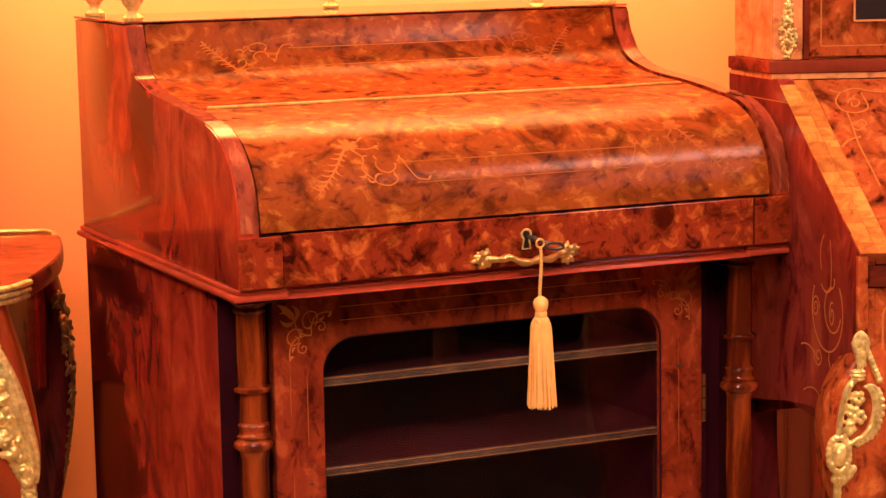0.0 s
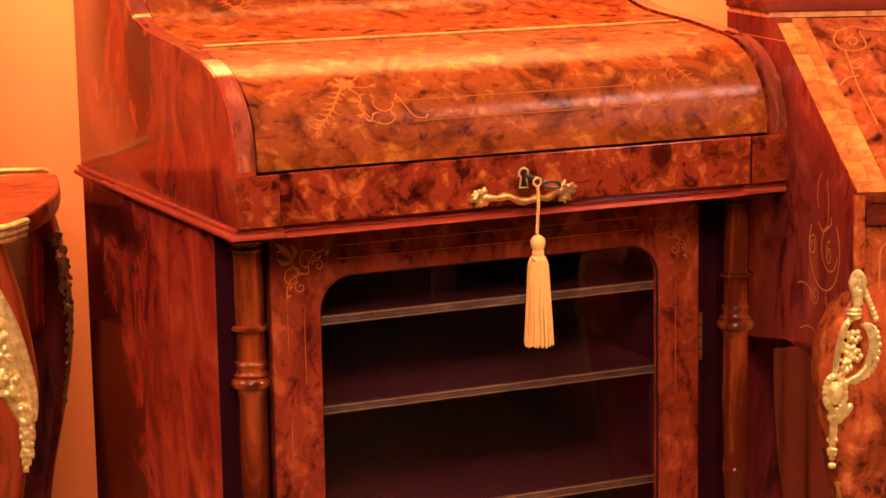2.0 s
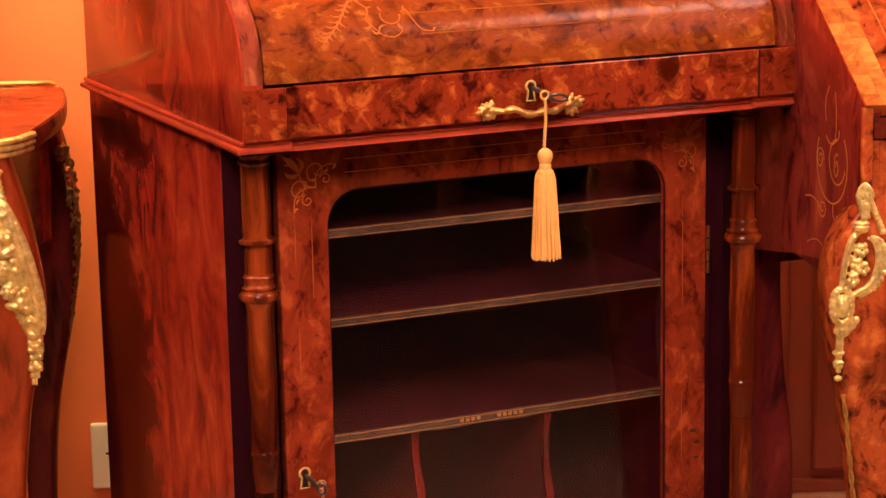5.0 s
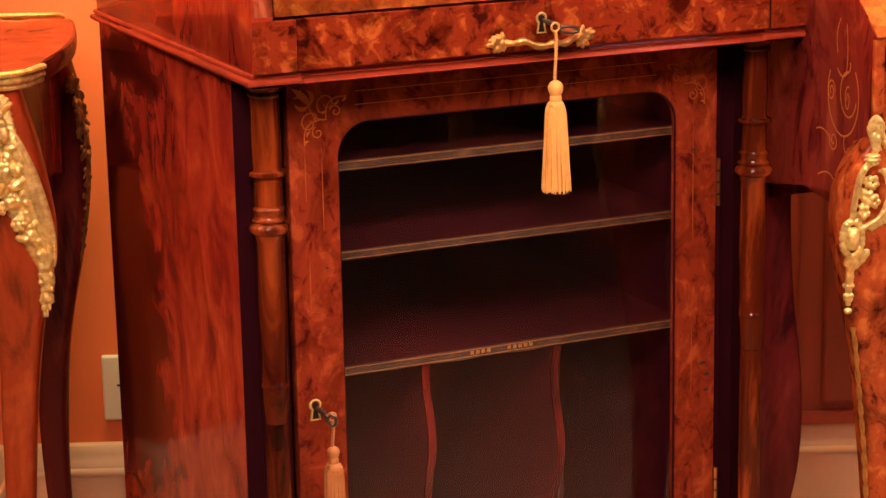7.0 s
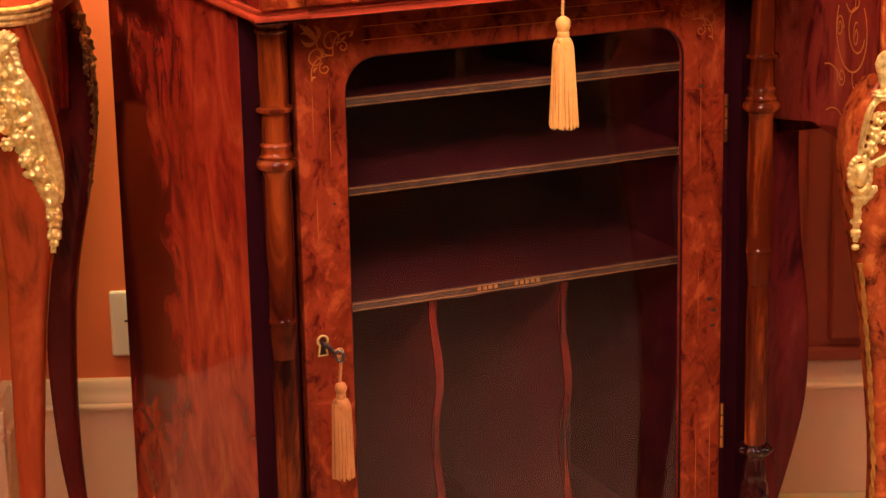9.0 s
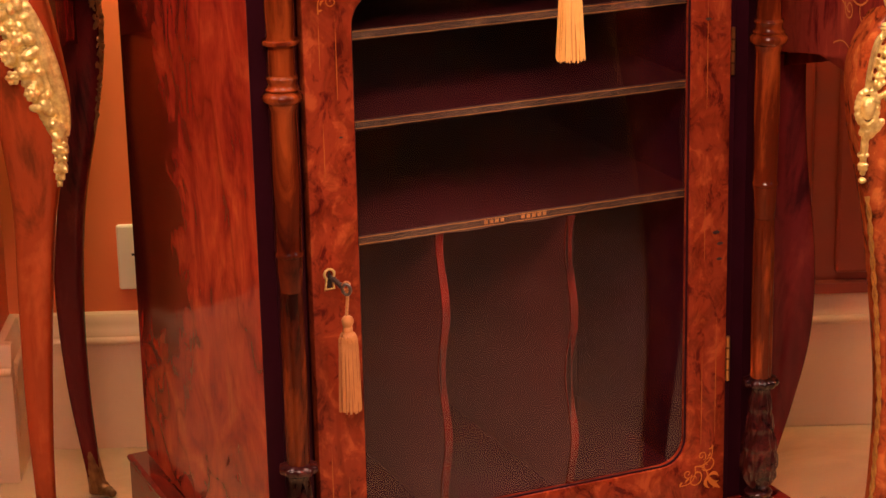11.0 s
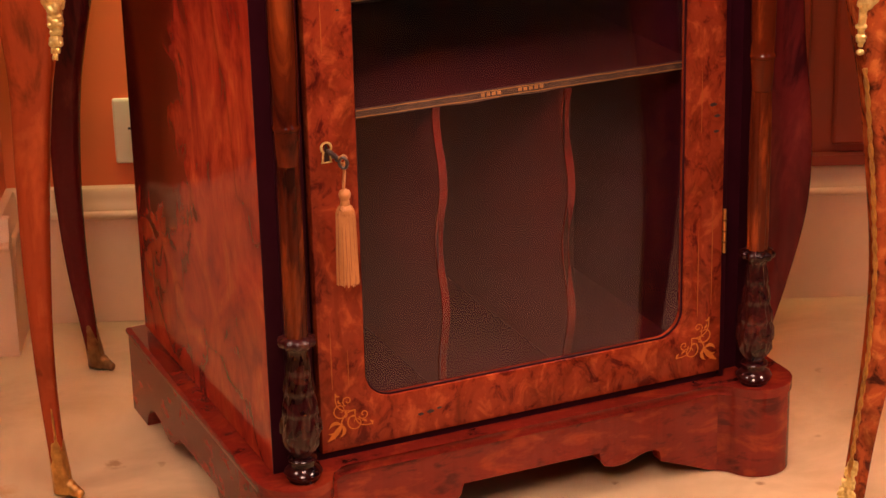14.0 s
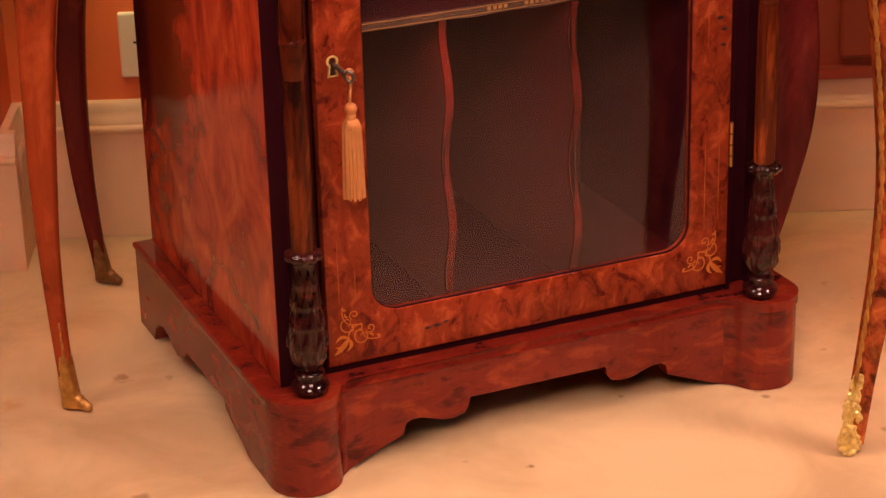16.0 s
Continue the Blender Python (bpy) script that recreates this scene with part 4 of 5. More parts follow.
# shelves with tooled leather edges, and two wavy dividers below
for z, th, dip in ((0.6755, 0.0085, 0.0), (0.5855, 0.0078, 0.0), (0.4672, 0.0082, 0.0018)):
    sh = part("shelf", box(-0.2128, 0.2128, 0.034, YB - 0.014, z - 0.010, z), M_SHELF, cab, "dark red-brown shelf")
    bm = bmesh.new()
    n = 40
    rows = []
    for i in range(n + 1):
        x = -0.2125 + 0.425 * i / n
        sag = dip * math.sin(i * 0.9) * 0.5 + dip * (1 if 10 < i < 26 else 0) * 0.6
        rows.append([bm.verts.new(p) for p in ((x, 0.0305, z + 0.0008), (x, 0.0305, z - th - sag), (x, 0.0335, z - th - sag), (x, 0.0335, z + 0.0008))])
    for p, q in zip(rows, rows[1:]):
        for k in range(4):
            bm.faces.new((p[k], p[(k + 1) % 4], q[(k + 1) % 4], q[k]))
    bm.faces.new(rows[0])
    bm.faces.new(rows[-1][::-1])
    edge = part("leather_edge", bm, M_LEATHER, sh, "worn dark leather strip with gold tooling")
    for zz in (z - 0.0002, z - th + 0.0010):
        bm = bmesh.new()
        ribbon(bm, [(-0.212 + 0.424 * i / 30, zz + 0.0002 * math.sin(2.1 * i)) for i in range(31)], 0.0009, lambda a, c: (a, 0.0299, c))
        part("gilt_line", bm, M_GILT_MID, edge)
    if dip:
        rnd = random.Random(6)
        for x0, marks in ((-0.034, 4), (0.008, 5)):
            bm = bmesh.new()
            for k in range(marks):
                x = x0 + 0.0062 * k
                add_box(bm, x, x + 0.0038, 0.0297, 0.0306, z - 0.0050 - rnd.uniform(0, 0.0004), z - 0.0016)
            part("tooled_mark", bm, M_GILT_MID, edge, "worn gold tooled lettering too faint to read")
for x, ph in ((-0.080, 0.4), (0.067, 1.6)):
    pts = []
    for i in range(31):
        z = 0.1385 + (0.4562 - 0.1385) * i / 30
        pts.append((0.034 + 0.007 * math.sin(2 * math.pi * (z - 0.14) / 0.14 + ph), z))
    d = part("divider", prism(pts + [(YB - 0.014, 0.4562), (YB - 0.014, 0.1385)], "x", x - 0.0035, x + 0.0035), M_DIVIDER, cab, "thin red-brown upright divider with a wavy front edge")
    bm = bmesh.new()
    rows = []
    for yy, zz in pts:
        rows.append([bm.verts.new(p) for p in ((x - 0.0042, yy - 0.0012, zz), (x + 0.0042, yy - 0.0012, zz), (x + 0.0042, yy + 0.002, zz), (x - 0.0042, yy + 0.002, zz))])
    for p, q in zip(rows, rows[1:]):
        for k in range(4):
            bm.faces.new((p[k], p[(k + 1) % 4], q[(k + 1) % 4], q[k]))
    part("divider_edge", bm, M_EDGE, d)

# plinth: shaped boards, rounded blocks under the columns, moulded top
YF = -0.012
PR = 0.0055                      # the plinth reaches a little further on the hinge side


front = [(-0.235, 0.0961), (-0.235, 0.001), (-0.222, 0.001)]
half = [(-0.215, 0.004), (-0.195, 0.013), (-0.172, 0.022), (-0.158, 0.027), (-0.157, 0.040), (-0.150, 0.044), (-0.138, 0.044), (-0.126, 0.039), (-0.114, 0.034), (-0.100, 0.033),
        (-0.088, 0.036), (-0.083, 0.043), (-0.082, 0.055)]
front += half + [(-x, z) for x, z in half[::-1]] + [(0.222 + PR, 0.001), (0.235, 0.001), (0.235, 0.0961)]
part("plinth_front", prism(front, "y", YF, 0.008, 0.0012), M_PLINTH, cab, "shaped walnut plinth board with a scrolled cut-out")
sidep = [(0.0505, 0.0961), (0.0505, 0.001), (0.058, 0.002), (0.075, 0.010), (0.105, 0.020), (0.128, 0.028), (0.130, 0.040), (0.262, 0.040), (0.268, 0.034), (0.283, 0.022), (0.302, 0.018), (0.318, 0.022),
         (0.330, 0.031), (0.350, 0.035), (0.372, 0.031), (0.385, 0.018), (0.392, 0.001), (0.448, 0.001), (0.448, 0.0961)]
for sx in (-1, 1):
    x0, x1 = sorted((sx * 0.3085 + (PR if sx > 0 else 0), sx * 0.290))
    part("plinth_side", prism(sidep, "x", x0, x1, 0.0012), M_PLINTH, cab, "shaped walnut plinth side with a scrolled cut-out")


def corner_outline(grow=0.0):
    """Plan of a left corner block: round nose under the column with a small cove towards the middle."""
    r = 0.0385 + grow
    pts = [(-0.2702 - r, 0.05), ]
    for i in range(22):
        a = radians(180 + 168 * i / 21)
        pts.append((-0.2702 + r * math.cos(a), -0.0125 + r * math.sin(a)))
    pts += [(-0.222, YF + 0.001 - grow), (-0.214, YF + 0.003 - grow), (-0.214, 0.05)]
    return pts


for sx in (-1, 1):
    for name, z0, z1, g, bev in (("plinth_block", 0.001, 0.0961, 0.0, 0.0015),):
        pts = [(-sx * x + (PR if sx > 0 else 0), y) for x, y in corner_outline(g)]
        part(name, prism(pts, "z", z0, z1, bev), M_PLINTH, cab, "rounded walnut plinth block under the column", smooth=40)
left = [p for p in corner_outline(0.002) if p[1] < 0.049]
top = [(-0.3107, 0.450)] + left + [(PR - x, y) for x, y in left[::-1]] + [(0.3107 + PR, 0.450)]
part("plinth_top", prism(top, "z", 0.0962, 0.1068, 0.0046), M_PLINTH, cab, "moulded plinth top", smooth=40)

# bail handle with leafy ends
bm = bmesh.new()
pts = [(-0.046, -0.082, 0.7970), (-0.036, -0.087, 0.7966), (-0.028, -0.091, 0.7985), (-0.016, -0.0935, 0.7932), (-0.006, -0.0935, 0.7930), (0.003, -0.0930, 0.7948), (0.012, -0.092, 0.7935), (0.022, -0.088, 0.7955), (0.034, -0.082, 0.7970)]
tube([tuple(p) for p in smooth_path(pts, 30)], lambda t: 0.0026 + 0.0013 * abs(math.cos(5 * math.pi * t)), 8, bm)
handle = part("handle", bm, M_GILT_MID, cab, "cast gilt bronze drop handle with leafy ends", smooth=60)
for sx, seed, mid, reach in ((-1, 4, 0.047, 0.92), (1, 9, 0.034, 1.05)):
    bm = bmesh.new()
    rnd = random.Random(seed)
    blob(bm, (sx * mid, -0.082, 0.797), (0.0050, 0.0042, 0.0050), (0, 0, 0), 10, 8)
    for k in range(8):
        a = radians(-95 + 27 * k + rnd.uniform(-8, 8))
        ln = reach * (0.0105 + 0.0055 * max(0.0, math.cos(a)) + rnd.uniform(-0.002, 0.002))
        for f, w in ((0.35, 0.0036), (0.62, 0.0040), (0.88, 0.0028)):
            blob(bm, (sx * (mid + f * ln * math.cos(a)), -0.0805 - 0.0022 * math.sin(3 * f), 0.797 + 0.75 * f * ln * math.sin(a)), (0.0036, w * 0.6, w * 0.8), (0, -sx * math.degrees(a), 0), 8, 6)
    cast(part("leaf_rose", bm, M_GILT_MID, handle), 0.0007)


# keys with silk tassels
def tassel(name, label, place, key_at, head_r, head_h, top_r, skirt_r, skirt_h, silk, deep_silk, seed, reach=1.0, bow=(0.0085, 0.0030)):
    """Key standing in a lock at key_at, cord down to place (top of the head), then head, neck band and a fringed skirt."""
    t = thing(name, label, "tassel", Matrix.Translation(place))
    k = Vector(key_at) - Vector(place)
    bm = tube([k + Vector((0, 0.012, 0)), k + Vector((0.004 * reach, -0.012, -0.002)), k + Vector((0.011 * reach, -0.022, -0.006))], 0.0021, 8)
    ring = [k + Vector((0.0165 * reach + bow[0] * math.cos(a), -0.0245 - 0.002 * math.cos(a), -0.0078 + bow[1] * math.sin(a) - 0.0006 * math.cos(a))) for a in np.linspace(0, 2 * math.pi, 25)]
    tube(ring, 0.0017, 6, bm)
    for f in (0.30, 0.55, 0.8):
        blob(bm, k + Vector((0.011 * reach * f, -0.022 * f, -0.006 * f)), (0.0030, 0.0030, 0.0030), (0, 0, 0), 8, 6)
    part("key", bm, M_IRON, t, "dark iron key in the lock", smooth=50)
    tip = Vector((0.0, k.y - 0.0235, k.z - 0.0085))
    n = 44
    for ph in (0, math.pi):
        pts = []
        for i in range(n + 1):
            s = i / n
            c = tip.lerp(Vector((0, 0, -0.001)), s) + Vector((0.0007 * math.sin(5 * s), 0, 0))
            a = ph + 2 * math.pi * 7 * s
            pts.append(c + Vector((0.00085 * math.cos(a), 0.00085 * math.sin(a), 0)))
        part("cord", tube(pts, 0.00105, 6), silk, t, smooth=60)
    loop = [tip + Vector((0.0040 * math.sin(a), 0.001, 0.0040 + 0.0040 * math.cos(a))) for a in np.linspace(math.pi, 3 * math.pi, 15)]
    part("cord_loop", tube(loop, 0.0011, 6), silk, t, smooth=60)
    prof = [(0.0, 0.1), (-0.06, 0.42), (-0.2, 0.8), (-0.42, 1.0), (-0.62, 0.97), (-0.8, 0.86), (-0.92, 0.74), (-1.0, 0.70)]
    part("head", lathe([(z * head_h, r * head_r) for z, r in prof][::-1], 40, lobes=lambda z, a: 1 + 0.02 * math.cos(20 * a)), silk, t, smooth=60)
    zc = -head_h
    part("neck_band", lathe([(zc - 0.0060, 0.70 * head_r), (zc - 0.0054, 0.78 * head_r), (zc - 0.003, 0.80 * head_r), (zc - 0.0008, 0.77 * head_r), (zc, 0.70 * head_r)], 40,
                            lobes=lambda z, a: 1 + 0.03 * math.cos(16 * a)), silk, t, smooth=60)
    z0 = zc - 0.0055

    def spread(f):
        """Radius of the skirt down its length: a round shoulder, then a slow flare."""
        shoulder = 0.72 * head_r + (top_r - 0.72 * head_r) * min(1.0, f / 0.09) ** 0.5
        return shoulder + (skirt_r - top_r) * max(0.0, f - 0.05) / 0.95
    # core and every seventh thread use darker silk: shade between threads as colour
    part("core", lathe([(z0 - skirt_h * f, 0.90 * spread(f)) for f in (0.985, 0.75, 0.5, 0.25, 0.1, 0.05, 0.02, 0.0)], 30), deep_silk, t, smooth=60)
    rnd = random.Random(seed)
    bm, deep = bmesh.new(), bmesh.new()
    for i in range(96):
        a = 2 * math.pi * i / 96 + rnd.uniform(-0.03, 0.03)
        f = rnd.uniform(0.91, 1.02)
        end = rnd.uniform(0.965, 1.015)
        lean = rnd.uniform(-0.12, 0.12)
        pts = []
        for j in range(13):
            s = (j / 12) ** 1.6
            r = spread(s) * (1 + (f - 1) * min(1, 4 * s))
            aa = a + lean * s * s + 0.03 * math.sin(5 * s + i)
            pts.append((r * math.cos(aa), r * math.sin(aa), z0 - skirt_h * end * s))
        tube(pts, rnd.uniform(0.00050, 0.00080), 4, deep if i % 7 == 3 else bm)
    part("fringe", bm, silk, t, "fringe of straight silk threads", smooth=80)
    part("inner_fringe", deep, deep_silk, t, "darker threads between", smooth=80)
    return t


tassel("key_tassel", "gold silk tassel hanging from the lid key", (-0.0012, -0.101, 0.7610), (-0.0038, -0.0785, 0.8155), 0.0072, 0.0150, 0.0092, 0.0138, 0.0860, M_SILK, M_SILK_MID, 2)
tassel("key_tassel", "faded gold silk tassel hanging from the door key", (-0.2072, -0.024, 0.4078), (-0.2150, -0.0005, 0.4420), 0.0060, 0.0120, 0.0090, 0.0110, 0.0815, M_SILK_B, M_SILK_C, 7, 0.45, (0.0034, 0.0052))

# ------------------------------------------------------------ the ormolu-mounted table
def kp(rows):
    return [tuple(a * K for a in r) for r in rows]


tab = thing("side_table", "kingwood side table with gilt mounts on cabriole legs", "table", ROOM)
TC = -0.27                       # middle of the table along the wall
Z_TT = 0.742


def table_plan(grow):
    """Serpentine plan with canted corners; right half, then mirrored."""
    r = [(TC, -0.130 + grow)] + [(0.115, -0.130 + grow), (0.138 + grow, -0.134 + grow), (0.143 + grow, -0.146)]
    side = smooth_path([(0.147, -0.150), (0.155, -0.180), (0.1665, -0.265), (0.1700, -0.336), (0.1655, -0.408), (0.1590, -0.468)], 16)
    r += [(u + grow, v) for u, v in side] + [(0.1480 + grow, -0.503 - grow), (0.1330 + grow, -0.518 - grow), (0.110, -0.523 - grow), (0.080, -0.522 - grow)]
    r += [(0.080 + (TC - 0.080) * i / 6, -0.522 - grow - 0.03 * math.sin(math.pi / 2 * i / 6)) for i in range(1, 7)]
    left = [(2 * TC - u, v) for u, v in r[1:-1][::-1]]
    return kp(r + left)


part("tabletop", prism(table_plan(0.0), "z", (Z_TT - 0.020) * K, Z_TT * K, 0.001), M_TABLE, tab, "polished red-brown veneered top")
def rim(points, z0, z1, out, material, label=""):
    """A rounded moulding laid along an open run of the top's edge."""
    bm = bmesh.new()
    rows = []
    for i, p in enumerate(points):
        d = (Vector(points[min(i + 1, len(points) - 1)]) - Vector(points[max(i - 1, 0)])).normalized()
        nrm = Vector((d.y, -d.x)) * -1
        if nrm.dot(Vector(p) - Vector((TC * K, -0.33 * K))) < 0:
            nrm = -nrm
        row = []
        for off, h in ((-0.004, z0), (0.6 * out, z0), (out, z0 + 0.3 * (z1 - z0)), (out, z0 + 0.7 * (z1 - z0)), (0.6 * out, z1), (-0.004, z1)):
            q = Vector(p) + nrm * off
            row.append(bm.verts.new((q.x, q.y, h * K)))
        rows.append(row)
    for p, q in zip(rows, rows[1:]):
        for k in range(6):
            bm.faces.new((p[k], p[(k + 1) % 6], q[(k + 1) % 6], q[k]))
    bm.faces.new(rows[0])
    bm.faces.new(rows[-1][::-1])
    part("rim_moulding", bm, material, tab, label, smooth=50)


plan = table_plan(0.0)
half_n = next(i for i, p in enumerate(plan) if p[1] < -0.45 * K)
last_n = max(i for i, p in enumerate(plan) if p[1] < -0.45 * K)
front_run, right_run, left_run = plan[half_n:last_n + 1], plan[2:half_n + 1], plan[last_n:-1]
for z0, z1, out in ((Z_TT - 0.0075, Z_TT - 0.0010, 0.0065), (Z_TT - 0.0145, Z_TT - 0.0080, 0.0048), (Z_TT - 0.0200, Z_TT - 0.0150, 0.0030)):
    rim(front_run, z0, z1, out, M_GILT, "moulded brass rim")
# side runs of the rim, brown instead of gilt to show them shaded
for run in (right_run, left_run):
    rim(run, Z_TT - 0.0200, Z_TT - 0.0010, 0.0035, M_RIM_SHADED, "side rim of the top, browned for shade")
part("rim_gallery", tube(kp([(TC - 0.40, -0.134, Z_TT + 0.002), (0.10, -0.134, Z_TT + 0.002), (0.134, -0.137, Z_TT + 0.002), (0.144, -0.146, Z_TT + 0.0005), (0.147, -0.160, Z_TT - 0.006)]), 0.0035, 8), M_GILT_MID, tab, smooth=60)
ap = [(0.118, -0.15), (0.128, -0.32), (0.122, -0.485), (0.07, -0.50), (2 * TC - 0.07, -0.50), (2 * TC - 0.122, -0.485), (2 * TC - 0.128, -0.32), (2 * TC - 0.118, -0.15)]
part("frieze", prism(kp(ap), "z", 0.575 * K, (Z_TT - 0.020) * K, 0.002), M_TABLE, tab, "figured kingwood frieze")
side_ap = [(-0.16, 0.72), (-0.16, 0.545), (-0.20, 0.575), (-0.27, 0.590), (-0.36, 0.590), (-0.43, 0.575), (-0.475, 0.545), (-0.475, 0.72)]
# aprons take the darker kingwood copy, shade held in the colour
for u in (0.128, 2 * TC - 0.132):
    part("side_apron", prism(kp(side_ap), "x", u * K, (u + 0.010) * K, 0.001), M_TABLE_SHADED, tab)


def table_mount(bm, s, mirror):
    """Knee mount: flower cluster on the inner side, smooth leaf band on the outer, a chain of buds below."""
    rnd = random.Random(17)

    def at(u, v, z):
        u, z = u + 0.004, z + 0.004
        return Vector((((2 * TC - u) if mirror else u) * K, v * K, z * K))
    spine = smooth_path([(0.122, -0.532, 0.708), (0.131, -0.538, 0.665), (0.141, -0.539, 0.615), (0.155, -0.537, 0.560), (0.157, -0.532, 0.525), (0.153, -0.526, 0.494)], 40)
    # crest
    for k in range(7):
        a = radians(-60 + 20 * k)
        blob(bm, at(0.121 + 0.008 * math.sin(a), -0.536, 0.700 + 0.010 * math.cos(a)), (0.0042, 0.0045, 0.0085), (0, math.degrees(a) * s, 0), 8, 6)
    # ground of the casting under the flowers
    for i, p in enumerate(spine[1:30]):
        t = i / 28
        w = 0.0150 * math.sin(math.pi * min(1, 0.25 + 0.70 * t)) + 0.004
        blob(bm, at(p[0] - w * 0.75 + 0.006, p[1] + 0.001, p[2]), (w, 0.0035, 0.0070), (0, 0, 0), 12, 8)
    # outer band, ribbed like a leaf
    for off, r in ((0.0105, 0.0042), (0.0170, 0.0030), (0.0040, 0.0030)):
        pts = [at(p[0] + off * math.sin(math.pi * min(1, 0.15 + i / 30)), p[1] - 0.001 + 0.1 * off, p[2]) for i, p in enumerate(spine[6:28])]
        tube(pts, lambda t, r=r: r * (0.45 + math.sin(math.pi * min(0.92, 0.1 + t))), 8, bm)
    # flowers, petals and shells on the inner side
    for i in range(46):
        t = rnd.random() ** 0.9
        p = spine[int(1 + 26 * t)]
        w = 0.025 * math.sin(math.pi * min(1, 0.22 + 0.74 * t)) + 0.003
        sz = rnd.uniform(0.0034, 0.0062)
        blob(bm, at(p[0] - w * rnd.uniform(0.0, 1.0) + 0.002, p[1] - rnd.uniform(0.001, 0.0055), p[2] + rnd.uniform(-0.006, 0.006)), (sz, sz * 0.9, sz * rnd.uniform(0.8, 2.0)), (rnd.uniform(-25, 25), rnd.uniform(0, 180), 0), 8, 6)
    for cu, cz in ((0.105, 0.655), (0.122, 0.648), (0.112, 0.628), (0.130, 0.612), (0.117, 0.605), (0.134, 0.588)):
        blob(bm, at(cu, -0.5445, cz), (0.0032, 0.0028, 0.0032), (0, 0, 0), 8, 6)
        for k in range(6):
            a = k * math.pi / 3
            blob(bm, at(cu + 0.0052 * math.cos(a), -0.5435, cz + 0.0052 * math.sin(a)), (0.0030, 0.0024, 0.0030), (0, 0, 0), 8, 6)
    # chain of buds
    for k, (f, w) in enumerate(((0.66, 0.0105), (0.72, 0.0095), (0.78, 0.0102), (0.84, 0.0085), (0.90, 0.0090), (0.955, 0.0062), (1.0, 0.0036))):
        p = spine[min(39, int(39 * f))]
        blob(bm, at(*p), (w * 0.85, w * 0.7, 0.0064), (0, 0, 0), 10, 8)
        for m in (-1, 1):
            blob(bm, at(p[0] + m * w * 0.55, p[1] - 0.003, p[2] - 0.003), (w * 0.33, w * 0.36, 0.0036), (0, 0, 0), 7, 5)


legs = []
front_leg = [(0.105, -0.488, 0.722, 0.034, 0.030), (0.119, -0.497, 0.640, 0.040, 0.034), (0.132, -0.504, 0.560, 0.036, 0.032), (0.127, -0.502, 0.470, 0.0225, 0.022), (0.119, -0.497, 0.370, 0.0175, 0.0175),
             (0.114, -0.497, 0.260, 0.0140, 0.014), (0.113, -0.499, 0.160, 0.0105, 0.0105), (0.117, -0.505, 0.070, 0.0085, 0.0085), (0.123, -0.511, 0.012, 0.0085, 0.0085)]
back_leg = [(0.112, -0.165, 0.722, 0.030, 0.026), (0.124, -0.165, 0.640, 0.036, 0.028), (0.130, -0.163, 0.560, 0.033, 0.028), (0.126, -0.163, 0.480, 0.026, 0.024), (0.111, -0.165, 0.370, 0.019, 0.018),
            (0.104, -0.166, 0.260, 0.0165, 0.0155), (0.106, -0.166, 0.150, 0.0130, 0.013), (0.114, -0.166, 0.060, 0.0095, 0.0095), (0.121, -0.167, 0.012, 0.0085, 0.0085)]
